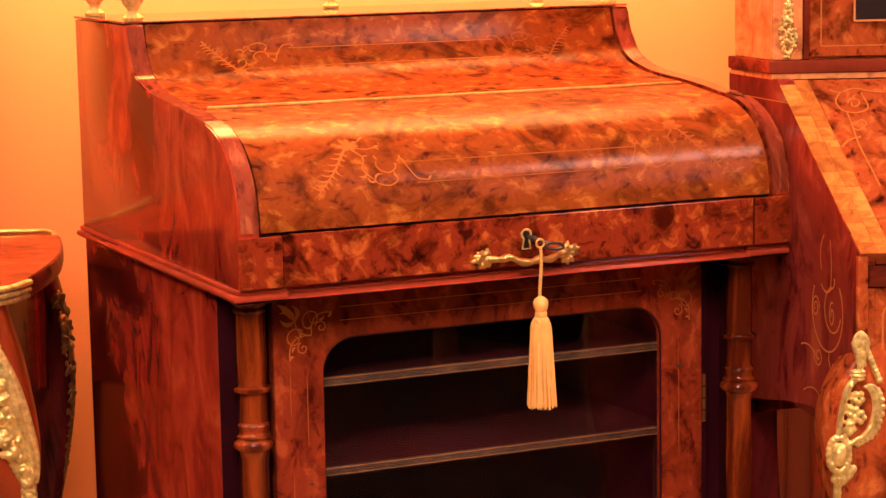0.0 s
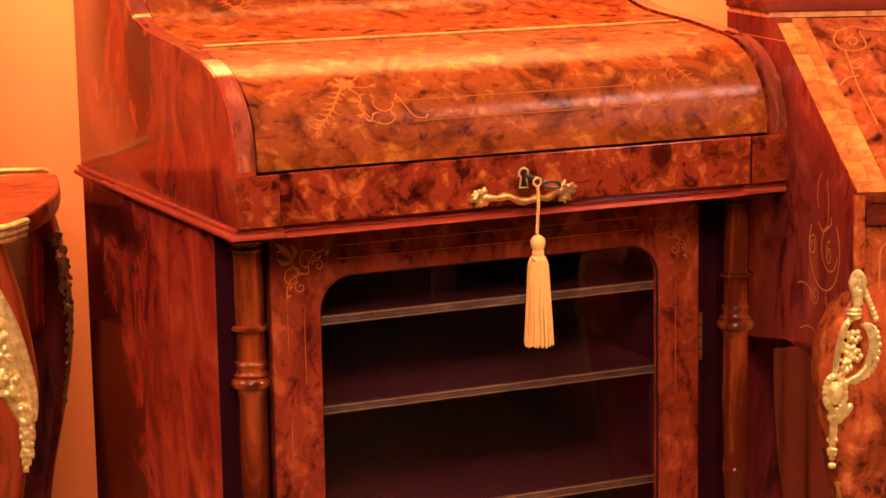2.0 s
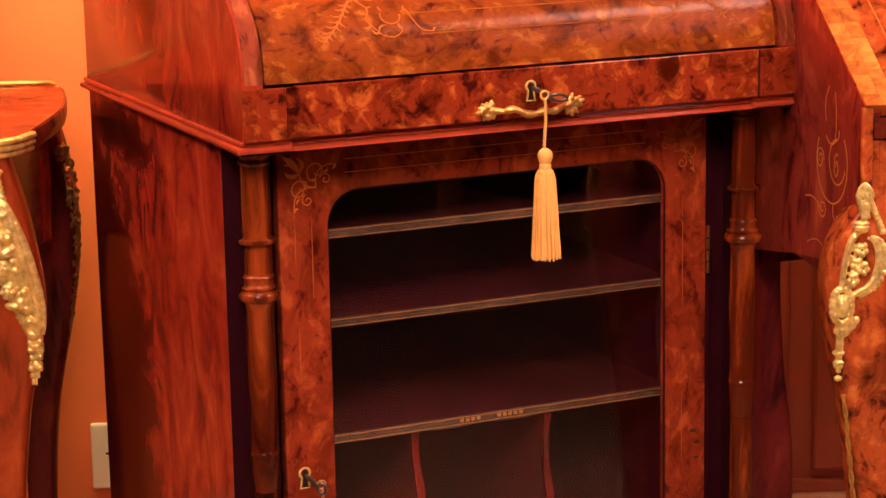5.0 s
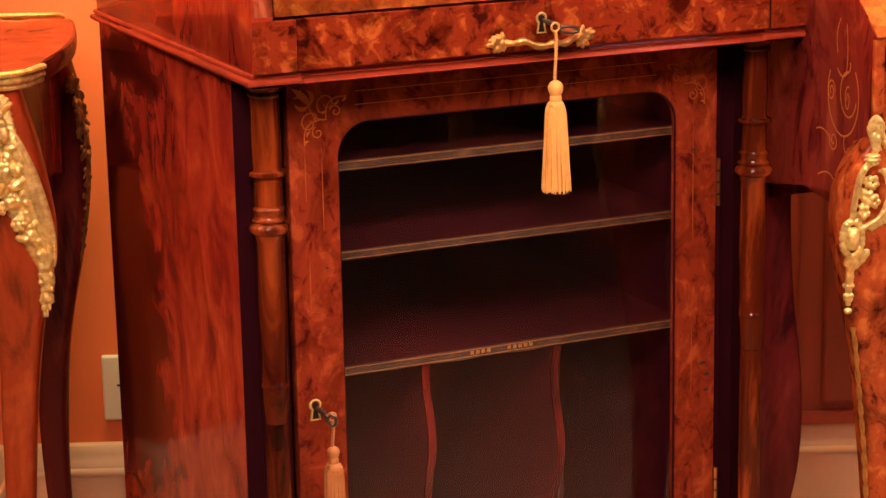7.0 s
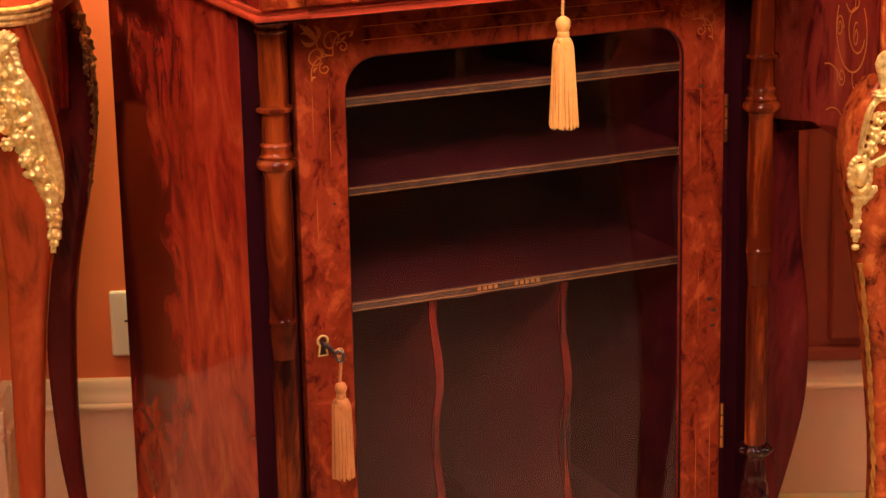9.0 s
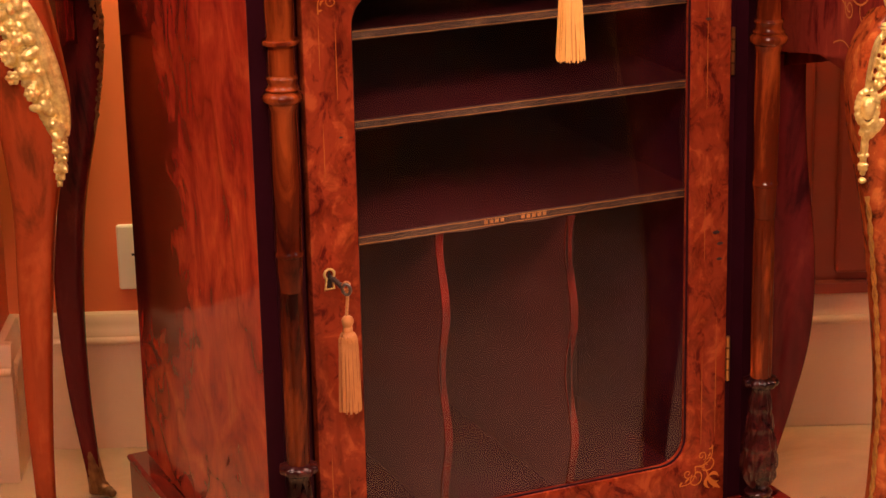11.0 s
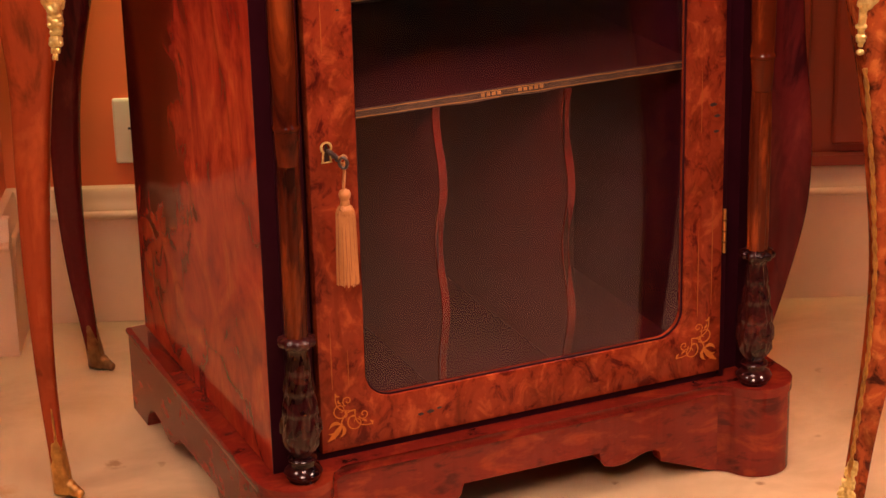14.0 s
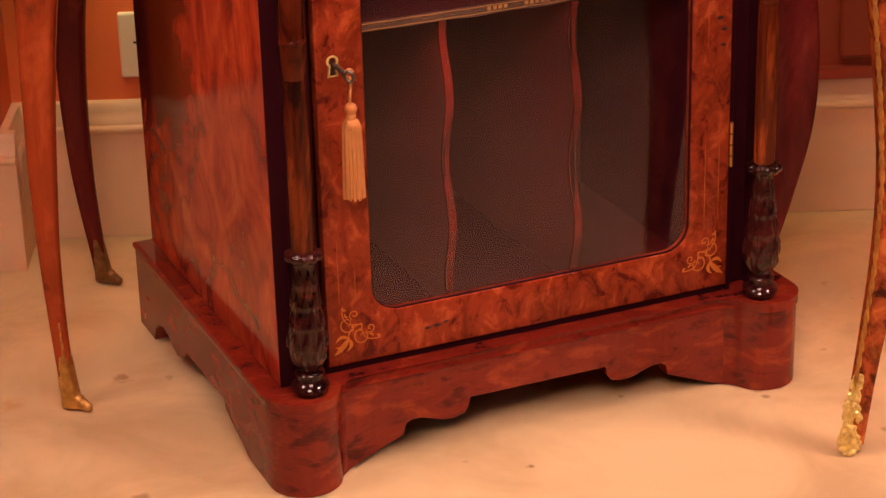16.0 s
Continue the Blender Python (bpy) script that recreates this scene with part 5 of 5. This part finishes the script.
# back legs: same wood as the front, coloured darker for shade
for keys, m in ((front_leg, M_TABLE), (back_leg, M_TABLE_SHADED)):
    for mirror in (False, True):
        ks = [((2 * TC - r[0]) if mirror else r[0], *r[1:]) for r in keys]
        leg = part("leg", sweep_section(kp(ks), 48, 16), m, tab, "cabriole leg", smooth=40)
        s = -1 if mirror else 1
        fx, fy = ks[-1][0], ks[-1][1]
        # sabot: a leaf-shaped shoe with a curled toe
        bm = bmesh.new()
        up = [tuple(a * K for a in (np.interp(-z, [-q[2] for q in ks], [q[0] for q in ks]), np.interp(-z, [-q[2] for q in ks], [q[1] for q in ks]), z)) for z in np.linspace(0.004, 0.062, 12)]
        tube(up, lambda t: 0.0118 - 0.0022 * t, 12, bm)
        fin = [(p[0] + s * (0.006 - 0.004 * i / 11), p[1] - 0.0078, p[2]) for i, p in enumerate(up)] + [(up[-1][0] + s * 0.001, up[-1][1] - 0.0085, 0.082), (up[-1][0], up[-1][1] - 0.0085, 0.105)]
        tube(fin, lambda t: 0.0046 * (1 - t) + 0.0012, 8, bm)
        for d, h, q in ((0.008, 0.012, 0.0085), (0.014, 0.009, 0.0072), (0.0190, 0.0075, 0.0058)):
            blob(bm, (fx * K + s * d, fy * K - 0.75 * d, h), (q, q * 0.9, q), (0, 0, 0), 10, 8)
        # back shoes get the dim gilt, their shade set by colour
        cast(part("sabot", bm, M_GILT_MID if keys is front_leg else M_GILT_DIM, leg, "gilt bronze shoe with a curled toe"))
        # mount on the knee
        n = 24 if keys is front_leg else 22
        path, out = [], Vector((0.45 * s, -0.9, 0)) if keys is front_leg else Vector((0.85 * s, -0.5, 0))
        zz = np.linspace(0.700, 0.452, n) if keys is front_leg else np.linspace(0.672, 0.468, n)
        knots = np.array(ks)
        for z in zz:
            i = np.interp(-z, -knots[:, 2], np.arange(len(knots)))
            u = np.interp(i, np.arange(len(knots)), knots[:, 0]) + s * np.interp(i, np.arange(len(knots)), knots[:, 3]) * (0.55 if keys is front_leg else 0.95)
            vv = np.interp(i, np.arange(len(knots)), knots[:, 1]) - np.interp(i, np.arange(len(knots)), knots[:, 4]) * (0.95 if keys is front_leg else 0.6)
            path.append((u * K, vv * K, z * K))
        bm = bmesh.new()
        if keys is front_leg:
            table_mount(bm, s, mirror)
        else:
            mount(bm, path, lambda t: 0.0075 * (1 - t) + 0.0026, out, 5, 21 + mirror)
        # back-leg mounts likewise: dimmer gilt in place of shade
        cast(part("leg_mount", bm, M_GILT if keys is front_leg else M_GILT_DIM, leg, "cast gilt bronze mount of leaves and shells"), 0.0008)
# faint leaf inlay on the front frieze beside the mount
bm = bmesh.new()
for k, (a, ln) in enumerate(((100, 0.030), (150, 0.026), (60, 0.026), (200, 0.022), (20, 0.02))):
    c = (0.082 * K, 0.565 * K)
    e = (c[0] + ln * math.cos(radians(a)), c[1] + ln * math.sin(radians(a)))
    ribbon(bm, bend(c, e, 0.15, 8), leaf(0.010), lambda p, q: (p, -0.5415 * K, q))
part("inlay", bm, M_INLAY, tab, "small leaf marquetry")

# ------------------------------------------------------------ the bureau
bur = thing("bureau", "inlaid walnut bureau with sloping fall and gilt mounts", "bureau", ROOM)
BC = 1.235                       # middle along the wall
FLu, FLv, BLu, BLv = 0.950, -0.700, 0.884, -0.395


def side_u(v):
    return FLu + (BLu - FLu) * (v - FLv) / (BLv - FLv)


def both(pts):
    return pts + [(2 * BC - u, v) for u, v in pts[::-1]]


def left_wall(prof, thick):
    """A side board in the bureau's slanting side plane: outline rows (v, z)."""
    bm = bmesh.new()
    a = [bm.verts.new((side_u(v) * K, v * K, z * K)) for v, z in prof]
    c = [bm.verts.new(((side_u(v) + thick) * K, v * K, z * K)) for v, z in prof]
    n = len(prof)
    bm.faces.new(a)
    bm.faces.new(c[::-1])
    for i in range(n):
        bm.faces.new((a[i], c[i], c[(i + 1) % n], a[(i + 1) % n]))
    bmesh.ops.triangulate(bm, faces=[f for f in bm.faces if len(f.verts) > 4])
    return bm


def mirrored(ob, name, parent):
    bm = bmesh.new()
    bm.from_mesh(ob.data)
    bmesh.ops.scale(bm, verts=bm.verts, vec=(-1, 1, 1))
    bmesh.ops.translate(bm, verts=bm.verts, vec=(2 * BC * K, 0, 0))
    o = link(name, bm, ob.data.materials[0], parent)
    return o


FT, FB = (-0.517, 0.928), (-0.706, 0.782)        # top and bottom of the fall (v, z)
prof = [(BLv, 0.929), (FT[0], 0.929), (FB[0] + 0.004, FB[1]), (FLv, 0.775), (FLv, 0.565), (-0.672, 0.585), (-0.652, 0.605), (-0.63, 0.615),
        (-0.60, 0.618), (-0.55, 0.612), (-0.47, 0.598), (-0.44, 0.592), (-0.415, 0.580), (BLv, 0.565)]
sd = part("side_panel", left_wall(prof, 0.016), M_BUREAU_SIDE, bur, "figured walnut side with scroll inlay")
mirrored(sd, "side_panel", bur)
part("back_panel", box((BLu + 0.02) * K, (2 * BC - BLu - 0.02) * K, (BLv - 0.012) * K, BLv * K, 0.60 * K, 0.928 * K), M_BUREAU_SIDE, bur)
part("bottom_board", prism(kp(both([(side_u(-0.68) + 0.017, -0.68), (side_u(-0.41) + 0.017, -0.41)])), "z", 0.615 * K, 0.625 * K), M_BUREAU, bur)

# front: stile, loper, drawer front
part("corner_stile", box((FLu - 0.0006) * K, 0.9594 * K, (FLv - 0.004) * K, (FLv + 0.02) * K, 0.60 * K, 0.7795 * K, bevel=0.001), M_BUREAU, bur, "light banded corner stile")
part("loper", box(0.9598 * K, 0.986 * K, (FLv - 0.006) * K, (FLv + 0.05) * K, 0.7510 * K, 0.7700 * K, bevel=0.001), M_LEDGE, bur, "dark pull-out support for the fall")
part("drawer_front", box(0.9598 * K, (2 * BC - 0.9598) * K, (FLv - 0.001) * K, (FLv + 0.02) * K, 0.60 * K, 0.7500 * K, bevel=0.001), M_BUREAU, bur, "burr walnut drawer front with stringing")
part("drawer_rail", box(0.9865 * K, (2 * BC - 0.9865) * K, (FLv - 0.003) * K, (FLv + 0.02) * K, 0.7505 * K, 0.773 * K), M_BUREAU, bur)
pts = rounded(0.19, 0.0, 0.085, 0.012, 0.012, 5)
bm = bmesh.new()
ribbon(bm, [(a, c) for a, c in pts] + [pts[0]], 0.0014, lambda a, c: ((BC * K) + a * 1.404, (FLv - 0.0022) * K, 0.633 * K + c * 1.26))
part("stringing", bm, M_INLAY, bur)


# the fall, laid in its slope
def on_fall(u, t, lift=0.0):
    """u along the wall, t 0 at the bottom and 1 at the top."""
    v, z = FB[0] + (FT[0] - FB[0]) * t, FB[1] + (FT[1] - FB[1]) * t
    n = Vector((0, -(FT[1] - FB[1]), FT[0] - FB[0])).normalized()
    return Vector((u * K, v * K, z * K)) + n * lift


fall = bmesh.new()
cs = [(side_u(FB[0]), 0.0), (2 * BC - side_u(FB[0]), 0.0), (2 * BC - side_u(FT[0]), 1.0), (side_u(FT[0]), 1.0)]
a = [fall.verts.new(on_fall(u, t)) for u, t in cs]
c = [fall.verts.new(on_fall(u, t, -0.014)) for u, t in cs]
fall.faces.new(a)
fall.faces.new(c[::-1])
for i in range(4):
    fall.faces.new((a[i], c[i], c[(i + 1) % 4], a[(i + 1) % 4]))
fall = part("fall", fall, M_BUREAU, bur, "sloping burr walnut fall with inlay")


def edge_u(t):
    v = FB[0] + (FT[0] - FB[0]) * t
    return side_u(v)


def banding(q):
    """One short crosswise piece of the border, proud of the fall."""
    bm = bmesh.new()
    lo = [bm.verts.new(on_fall(u, t, 0.0002)) for u, t in q]
    hi = [bm.verts.new(on_fall(u, t, 0.0007)) for u, t in q]
    bm.faces.new(hi)
    for k in range(4):
        bm.faces.new((lo[k], lo[(k + 1) % 4], hi[(k + 1) % 4], hi[k]))
    part("banding_piece", bm, M_PIECES, fall)


rnd = random.Random(14)
for w0, w1, n in ((0.0003, 0.0165, 13), (0.0168, 0.0300, 17)):
    cuts = [0.0] + [(i + rnd.uniform(-0.32, 0.32)) / n for i in range(1, n)] + [1.0]
    for i in range(n):
        t0, t1 = cuts[i] + 0.0006, cuts[i + 1] - 0.0006
        banding([(edge_u(t0) + w0, t0), (edge_u(t0) + w1, t0), (edge_u(t1) + w1, t1), (edge_u(t1) + w0, t1)])
for i in range(8):
    u0 = edge_u(0) + 0.031 + i * 0.0205
    banding([(u0, 0.005), (u0 + 0.0200, 0.005), (u0 + 0.0200, 0.09), (u0, 0.09)])


def lay_fall_m(a, c):
    return on_fall(a, c / 0.243, 0.0016 + lift_step())


bm = bmesh.new()
for keys, w in (
        ([(0.9589, 0.2252), (0.9695, 0.2215), (0.9844, 0.2269), (1.0004, 0.2221), (1.0142, 0.2208), (1.0211, 0.2248)], 0.0017),
        ([(0.9695, 0.2215), (0.9630, 0.2091), (0.9669, 0.1957), (0.9800, 0.1912), (0.9929, 0.1982), (0.9900, 0.2199)], 0.0016),
        ([(0.9712, 0.1915), (0.9727, 0.1775), (0.9749, 0.1450), (0.9801, 0.1155), (0.9849, 0.0873)], 0.0016),
        ([(0.9753, 0.1733), (0.9833, 0.1812), (0.9873, 0.1753), (0.9786, 0.1667), (0.9727, 0.1709)], 0.0015),
        ([(0.9582, 0.1432), (0.9663, 0.1525), (0.9791, 0.1569)], 0.0022),
        ([(0.9740, 0.2060), (0.9790, 0.2130), (0.9860, 0.2090), (0.9835, 0.2020), (0.9780, 0.2015), (0.9785, 0.2068)], 0.0015)):
    ribbon(bm, [tuple(p) for p in smooth_path(keys, 8 * len(keys))], w, lay_fall_m)
part("inlay", bm, M_INLAY, fall, "boxwood scroll marquetry")

# scroll inlay on the side


def lay_side(v, z):
    return ((side_u(v) - 0.0005 - lift_step()) * K, v * K, z * K)


bm = bmesh.new()


def oval(cv, cz, rv, rz, a0, a1, shrink=0.0, n=40):
    """Part of an oval scroll, from a0 to a1 degrees, that may wind inwards."""
    out = []
    for i in range(n):
        t = i / (n - 1)
        a = radians(a0 + (a1 - a0) * t)
        g = 1 - shrink * t
        out.append((cv - rv * g * math.cos(a), cz + rz * g * math.sin(a)))
    return out


for run, w in (
        (oval(-0.6495, 0.7200, 0.0175, 0.0215, 95, 345), 0.0016),
        (oval(-0.6380, 0.7180, 0.0335, 0.0395, 150, 400), 0.0018),
        (oval(-0.6480, 0.7150, 0.0060, 0.0130, 60, 560, 0.75), 0.0015),
        (oval(-0.6122, 0.7178, 0.0085, 0.0115, 0, 620, 0.80), 0.0014),
        (oval(-0.6190, 0.6706, 0.0100, 0.0105, 150, 690, 0.80), 0.0014),
        (bend((-0.5796, 0.6755), (-0.6160, 0.6680), -0.15), 0.0014),
        (bend((-0.6430, 0.6790), (-0.6552, 0.6603), 0.25), 0.0015),
        (bend((-0.6552, 0.6603), (-0.6500, 0.6680), 0.35), 0.0020),
        (bend((-0.6455, 0.7415), (-0.6439, 0.7860), 0.05), 0.0013),
        (bend((-0.6255, 0.7420), (-0.6470, 0.7400), 0.25), 0.0018),
        (bend((-0.6470, 0.7400), (-0.6534, 0.7510), 0.25), 0.0018),
        (bend((-0.6260, 0.7560), (-0.6310, 0.7900), -0.15), 0.0012),
        (bend((-0.5860, 0.6310), (-0.6337, 0.6050), -0.35), 0.0013)):
    ribbon(bm, run, w, lay_side)
part("inlay", bm, M_INLAY, sd, "boxwood scroll marquetry")
bm = bmesh.new()
ribbon(bm, [(-0.40 - 0.145 * t, 0.908) for t in (0, 0.25, 0.5, 0.75, 1.0)], 0.0010, lay_side)
part("stringing", bm, M_INLAY_DIM, sd)

# ledge and upper case
LV = -0.507
ledge = [(side_u(-0.402) - 0.004, -0.402), (side_u(LV) - 0.004, LV)]
part("ledge", prism(kp(both(ledge)), "z", 0.934 * K, 0.9470 * K, 0.0015), M_LEDGE, bur, "dark mahogany ledge moulding", smooth=40)
part("ledge_band", prism(kp(both([(side_u(-0.402) - 0.001, -0.402), (side_u(LV) - 0.001, LV + 0.002)])), "z", 0.9283 * K, 0.9338 * K), M_BAND, bur)
case = [(side_u(-0.405) + 0.002, -0.405), (side_u(-0.497) + 0.002, -0.497)]
part("upper_case", prism(kp(both(case)), "z", 0.9472 * K, 1.62 * K, 0.001), M_BAND, bur, "walnut upper case")
uc = side_u(-0.497) + 0.002
part("pilaster", box((uc + 0.0005) * K, (uc + 0.031) * K, -0.5015 * K, -0.4975 * K, 0.9475 * K, 1.62 * K, bevel=0.0008), M_BAND, bur, "light banded pilaster")
part("door_edge", box((uc + 0.0315) * K, (uc + 0.037) * K, -0.5045 * K, -0.4975 * K, 0.9475 * K, 1.62 * K, bevel=0.0008), M_LEDGE, bur)
drawer = part("upper_door", box((uc + 0.0375) * K, (uc + 0.20) * K, -0.5025 * K, -0.4975 * K, 0.950 * K, 1.62 * K, bevel=0.0008), M_BUREAU, bur, "burr walnut door with stringing")
bm = bmesh.new()
for q in ([(uc + 0.049, 1.62), (uc + 0.049, 0.9605)], [(uc + 0.049, 0.9605), (uc + 0.19, 0.9605)]):
    ribbon(bm, q, 0.0012, lambda a, c: (a * K, -0.5029 * K, c * K))
part("stringing", bm, M_INLAY, drawer)
part("inset_glass", box((uc + 0.083) * K, (uc + 0.19) * K, -0.5040 * K, -0.5026 * K, 0.986 * K, 1.62 * K), M_DARKGLASS, drawer, "dark glass inset")
bm = bmesh.new()
for q in ([(uc + 0.082, 1.62), (uc + 0.082, 0.985)], [(uc + 0.082, 0.985), (uc + 0.19, 0.985)]):
    ribbon(bm, q, 0.002, lambda a, c: (a * K, -0.5044 * K, c * K))
part("inset_frame", bm, M_BAND, drawer)
bm = bmesh.new()
rnd = random.Random(5)
for i in range(26):
    z = 0.953 + 0.0042 * i
    w = 0.0052 + 0.0038 * math.sin(math.pi * min(1, i / 10)) - 0.00012 * i
    for k in range(7):
        blob(bm, ((uc + 0.0158 + rnd.uniform(-1, 1) * w) * K, -0.5035 * K - rnd.uniform(0, 0.003), (z + rnd.uniform(-0.003, 0.003)) * K), (rnd.uniform(0.0011, 0.0026), 0.0022, rnd.uniform(0.0011, 0.0030)), (rnd.uniform(-30, 30), rnd.uniform(0, 180), 0), 7, 5)
cast(part("pilaster_mount", bm, M_GILT, bur, "gilt bronze mount of clustered flowers"), 0.0006)

# legs
fleg = [(0.990, -0.672, 0.705, 0.032, 0.028), (0.967, -0.678, 0.640, 0.045, 0.034), (0.961, -0.684, 0.575, 0.040, 0.034), (0.959, -0.684, 0.490, 0.0225, 0.026), (0.968, -0.680, 0.390, 0.019, 0.021),
        (0.9735, -0.676, 0.300, 0.0168, 0.018), (0.9695, -0.675, 0.210, 0.0148, 0.015), (0.957, -0.675, 0.110, 0.0115, 0.012), (0.9455, -0.676, 0.012, 0.0105, 0.011)]
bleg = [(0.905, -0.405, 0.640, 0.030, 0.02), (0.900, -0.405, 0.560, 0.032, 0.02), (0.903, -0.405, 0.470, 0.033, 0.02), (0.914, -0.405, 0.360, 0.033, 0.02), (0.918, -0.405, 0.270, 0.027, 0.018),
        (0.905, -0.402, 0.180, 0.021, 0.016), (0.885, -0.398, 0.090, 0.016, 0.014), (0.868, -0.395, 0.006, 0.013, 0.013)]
# back legs stand in shade, which is put into their dark colour
for keys, m, lab in ((fleg, M_BUREAU, "cabriole front leg with gilt mount"), (bleg, M_TABLE_SHADED, "shaded cabriole back leg")):
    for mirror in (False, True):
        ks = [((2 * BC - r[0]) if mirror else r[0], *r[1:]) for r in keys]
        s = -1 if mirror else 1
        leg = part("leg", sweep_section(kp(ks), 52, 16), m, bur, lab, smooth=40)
        if keys is bleg:
            continue
        knots = np.array(ks)

        def arris(z, inset=0.85):
            i = np.interp(-z, -knots[:, 2], np.arange(len(knots)))
            u, v, hx, hy = (np.interp(i, np.arange(len(knots)), knots[:, j]) for j in (0, 1, 3, 4))
            return (u - s * hx * inset) * K, (v - hy * inset) * K, z * K
        # rope edging down the front corner
        bm = bmesh.new()
        zz = np.linspace(0.510, 0.075, 96)
        for ph in (0, math.pi):
            pts = []
            for i, z in enumerate(zz):
                x, y, w = arris(z, 0.93)
                a = ph + i * 0.85
                pts.append((x + 0.0014 * math.cos(a), y + 0.0014 * math.sin(a), w))
            tube(pts, 0.0016, 5, bm)
        part("rope_edge", bm, M_GILT_MID, leg, "twisted gilt rope edging", smooth=70)
        # foot mount
        bm = bmesh.new()
        fx, fy = ks[-1][0] * K, ks[-1][1] * K
        mount(bm, [arris(z, 0.8) for z in np.linspace(0.085, 0.03, 8)], lambda t: 0.005 + 0.005 * t, (-0.5 * s, -0.85, 0), 5, 31)
        blob(bm, (fx - s * 0.006, fy - 0.008, 0.016), (0.0125, 0.008, 0.015), (0, 0, 0), 12, 10)
        for i in range(12):
            a = 2 * math.pi * i / 12
            blob(bm, (fx - s * 0.006 + 0.010 * math.cos(a), fy - 0.0145, 0.0165 + 0.013 * math.sin(a)), (0.0030, 0.0022, 0.0030), (0, 0, 0), 6, 5)
        cast(part("sabot", bm, M_GILT, leg, "gilt bronze shell foot"))
        # knee mount: leaf head, pierced C-scroll, cartouche, tapering drop
        bm = bmesh.new()

        def at(u, z, v=-0.718, mirror=mirror):
            u, z = 0.9315 + (u - 0.936) * 0.84, 1.090 - (1.090 - z) * 0.981
            return Vector((((2 * BC - u) if mirror else u) * K, v * K, z * K))
        rnd = random.Random(8)
        for k in range(11):
            a = radians(-75 + 15 * k)
            blob(bm, at(0.957 + 0.005 * math.sin(a), 0.682 + 0.013 * math.cos(a)), (0.0024, 0.0032, 0.0120), (12, 0.30 * s * math.degrees(a), 0), 8, 8)
        for k in range(26):
            f = rnd.random()
            blob(bm, at(0.957 + rnd.uniform(-0.007, 0.008) * (0.4 + 0.6 * f), 0.670 + 0.026 * f, -0.7205), (0.0016, 0.0020, 0.0040), (0, rnd.uniform(-40, 40), 0), 7, 5)
        for k in range(8):
            blob(bm, at(0.964 + 0.002 * k, 0.688 - 0.0042 * k), (0.0030, 0.0030, 0.0036), (0, 30, 0), 8, 6)
        for z, r in ((0.667, 0.0078), (0.6635, 0.0084), (0.660, 0.0070)):
            blob(bm, at(0.9545, z), (r, r * 0.8, 0.0024), (0, 0, 0), 12, 6)
        tube([at(u, z) for u, z in smooth_path([(0.952, 0.660), (0.943, 0.650), (0.937, 0.628), (0.933, 0.602)], 16)], lambda t: 0.0034 - 0.0006 * t, 8, bm)
        tube([at(u, z, -0.722) for u, z in smooth_path([(0.947, 0.655), (0.940, 0.640), (0.935, 0.615)], 10)], 0.0018, 6, bm)
        scroll = smooth_path([(0.956, 0.655), (0.964, 0.6535), (0.972, 0.648), (0.9755, 0.634), (0.972, 0.618), (0.964, 0.607), (0.952, 0.601), (0.942, 0.596)], 34)
        for off, r in ((0.0, 0.0027), (0.0048, 0.0020), (-0.0038, 0.0017)):
            tube([at(p[0] + off * 0.8, p[1] + off * 0.3 - 0.2 * off) for p in scroll[5:]], r, 8, bm)
        for p in scroll[6:32:2]:
            blob(bm, at(p[0] + 0.0072, p[1] - 0.002, -0.717), (0.0030, 0.0028, 0.0034), (0, 0, 0), 7, 5)
        for cu, cz in ((0.955, 0.642), (0.950, 0.628), (0.957, 0.624), (0.946, 0.614)):
            for k in range(5):
                a = 2 * math.pi * k / 5 + cz * 900
                blob(bm, at(cu + 0.0042 * math.cos(a), cz + 0.0045 * math.sin(a), -0.721), (0.0030, 0.0026, 0.0030), (0, 0, 0), 8, 6)
        for k in range(40):
            f = rnd.random()
            blob(bm, at(0.953 - 0.014 * f + rnd.uniform(-0.005, 0.007), 0.648 - 0.044 * f, -0.7185), (0.0018, 0.0022, 0.0030), (0, rnd.uniform(0, 180), 0), 7, 5)
        for i in range(20):
            a = 2 * math.pi * i / 20
            blob(bm, at(0.9345 + 0.0112 * math.cos(a), 0.588 + 0.0165 * math.sin(a)), (0.0034, 0.0032, 0.0038), (0, s * math.degrees(a), 0), 7, 6)
        blob(bm, at(0.9345, 0.588, -0.720), (0.0068, 0.0052, 0.0115), (0, 0, 0), 14, 12)
        for k in range(10):
            blob(bm, at(0.938 + rnd.uniform(-0.008, 0.012), 0.566 + rnd.uniform(-0.008, 0.008), -0.716), (0.0046, 0.0036, 0.0060), (0, rnd.uniform(-50, 50), 0), 8, 6)
        tube([at(0.9345, 0.566, -0.716), at(0.933, 0.545, -0.714), at(0.9335, 0.521, -0.711)], lambda t: 0.0044 - 0.0016 * t, 8, bm)
        blob(bm, at(0.942, 0.550, -0.712), (0.0070, 0.0034, 0.0100), (0, 20 * s, 0), 10, 8)
        for z, r in ((0.541, 0.0062), (0.531, 0.0056), (0.5275, 0.0050), (0.516, 0.0042)):
            blob(bm, at(0.933, z, -0.713), (r, r * 0.8, 0.0032), (0, 0, 0), 10, 6)
        cast(part("leg_mount", bm, M_GILT, leg, "cast gilt bronze mount with pierced scroll and cartouche"), 0.0008)
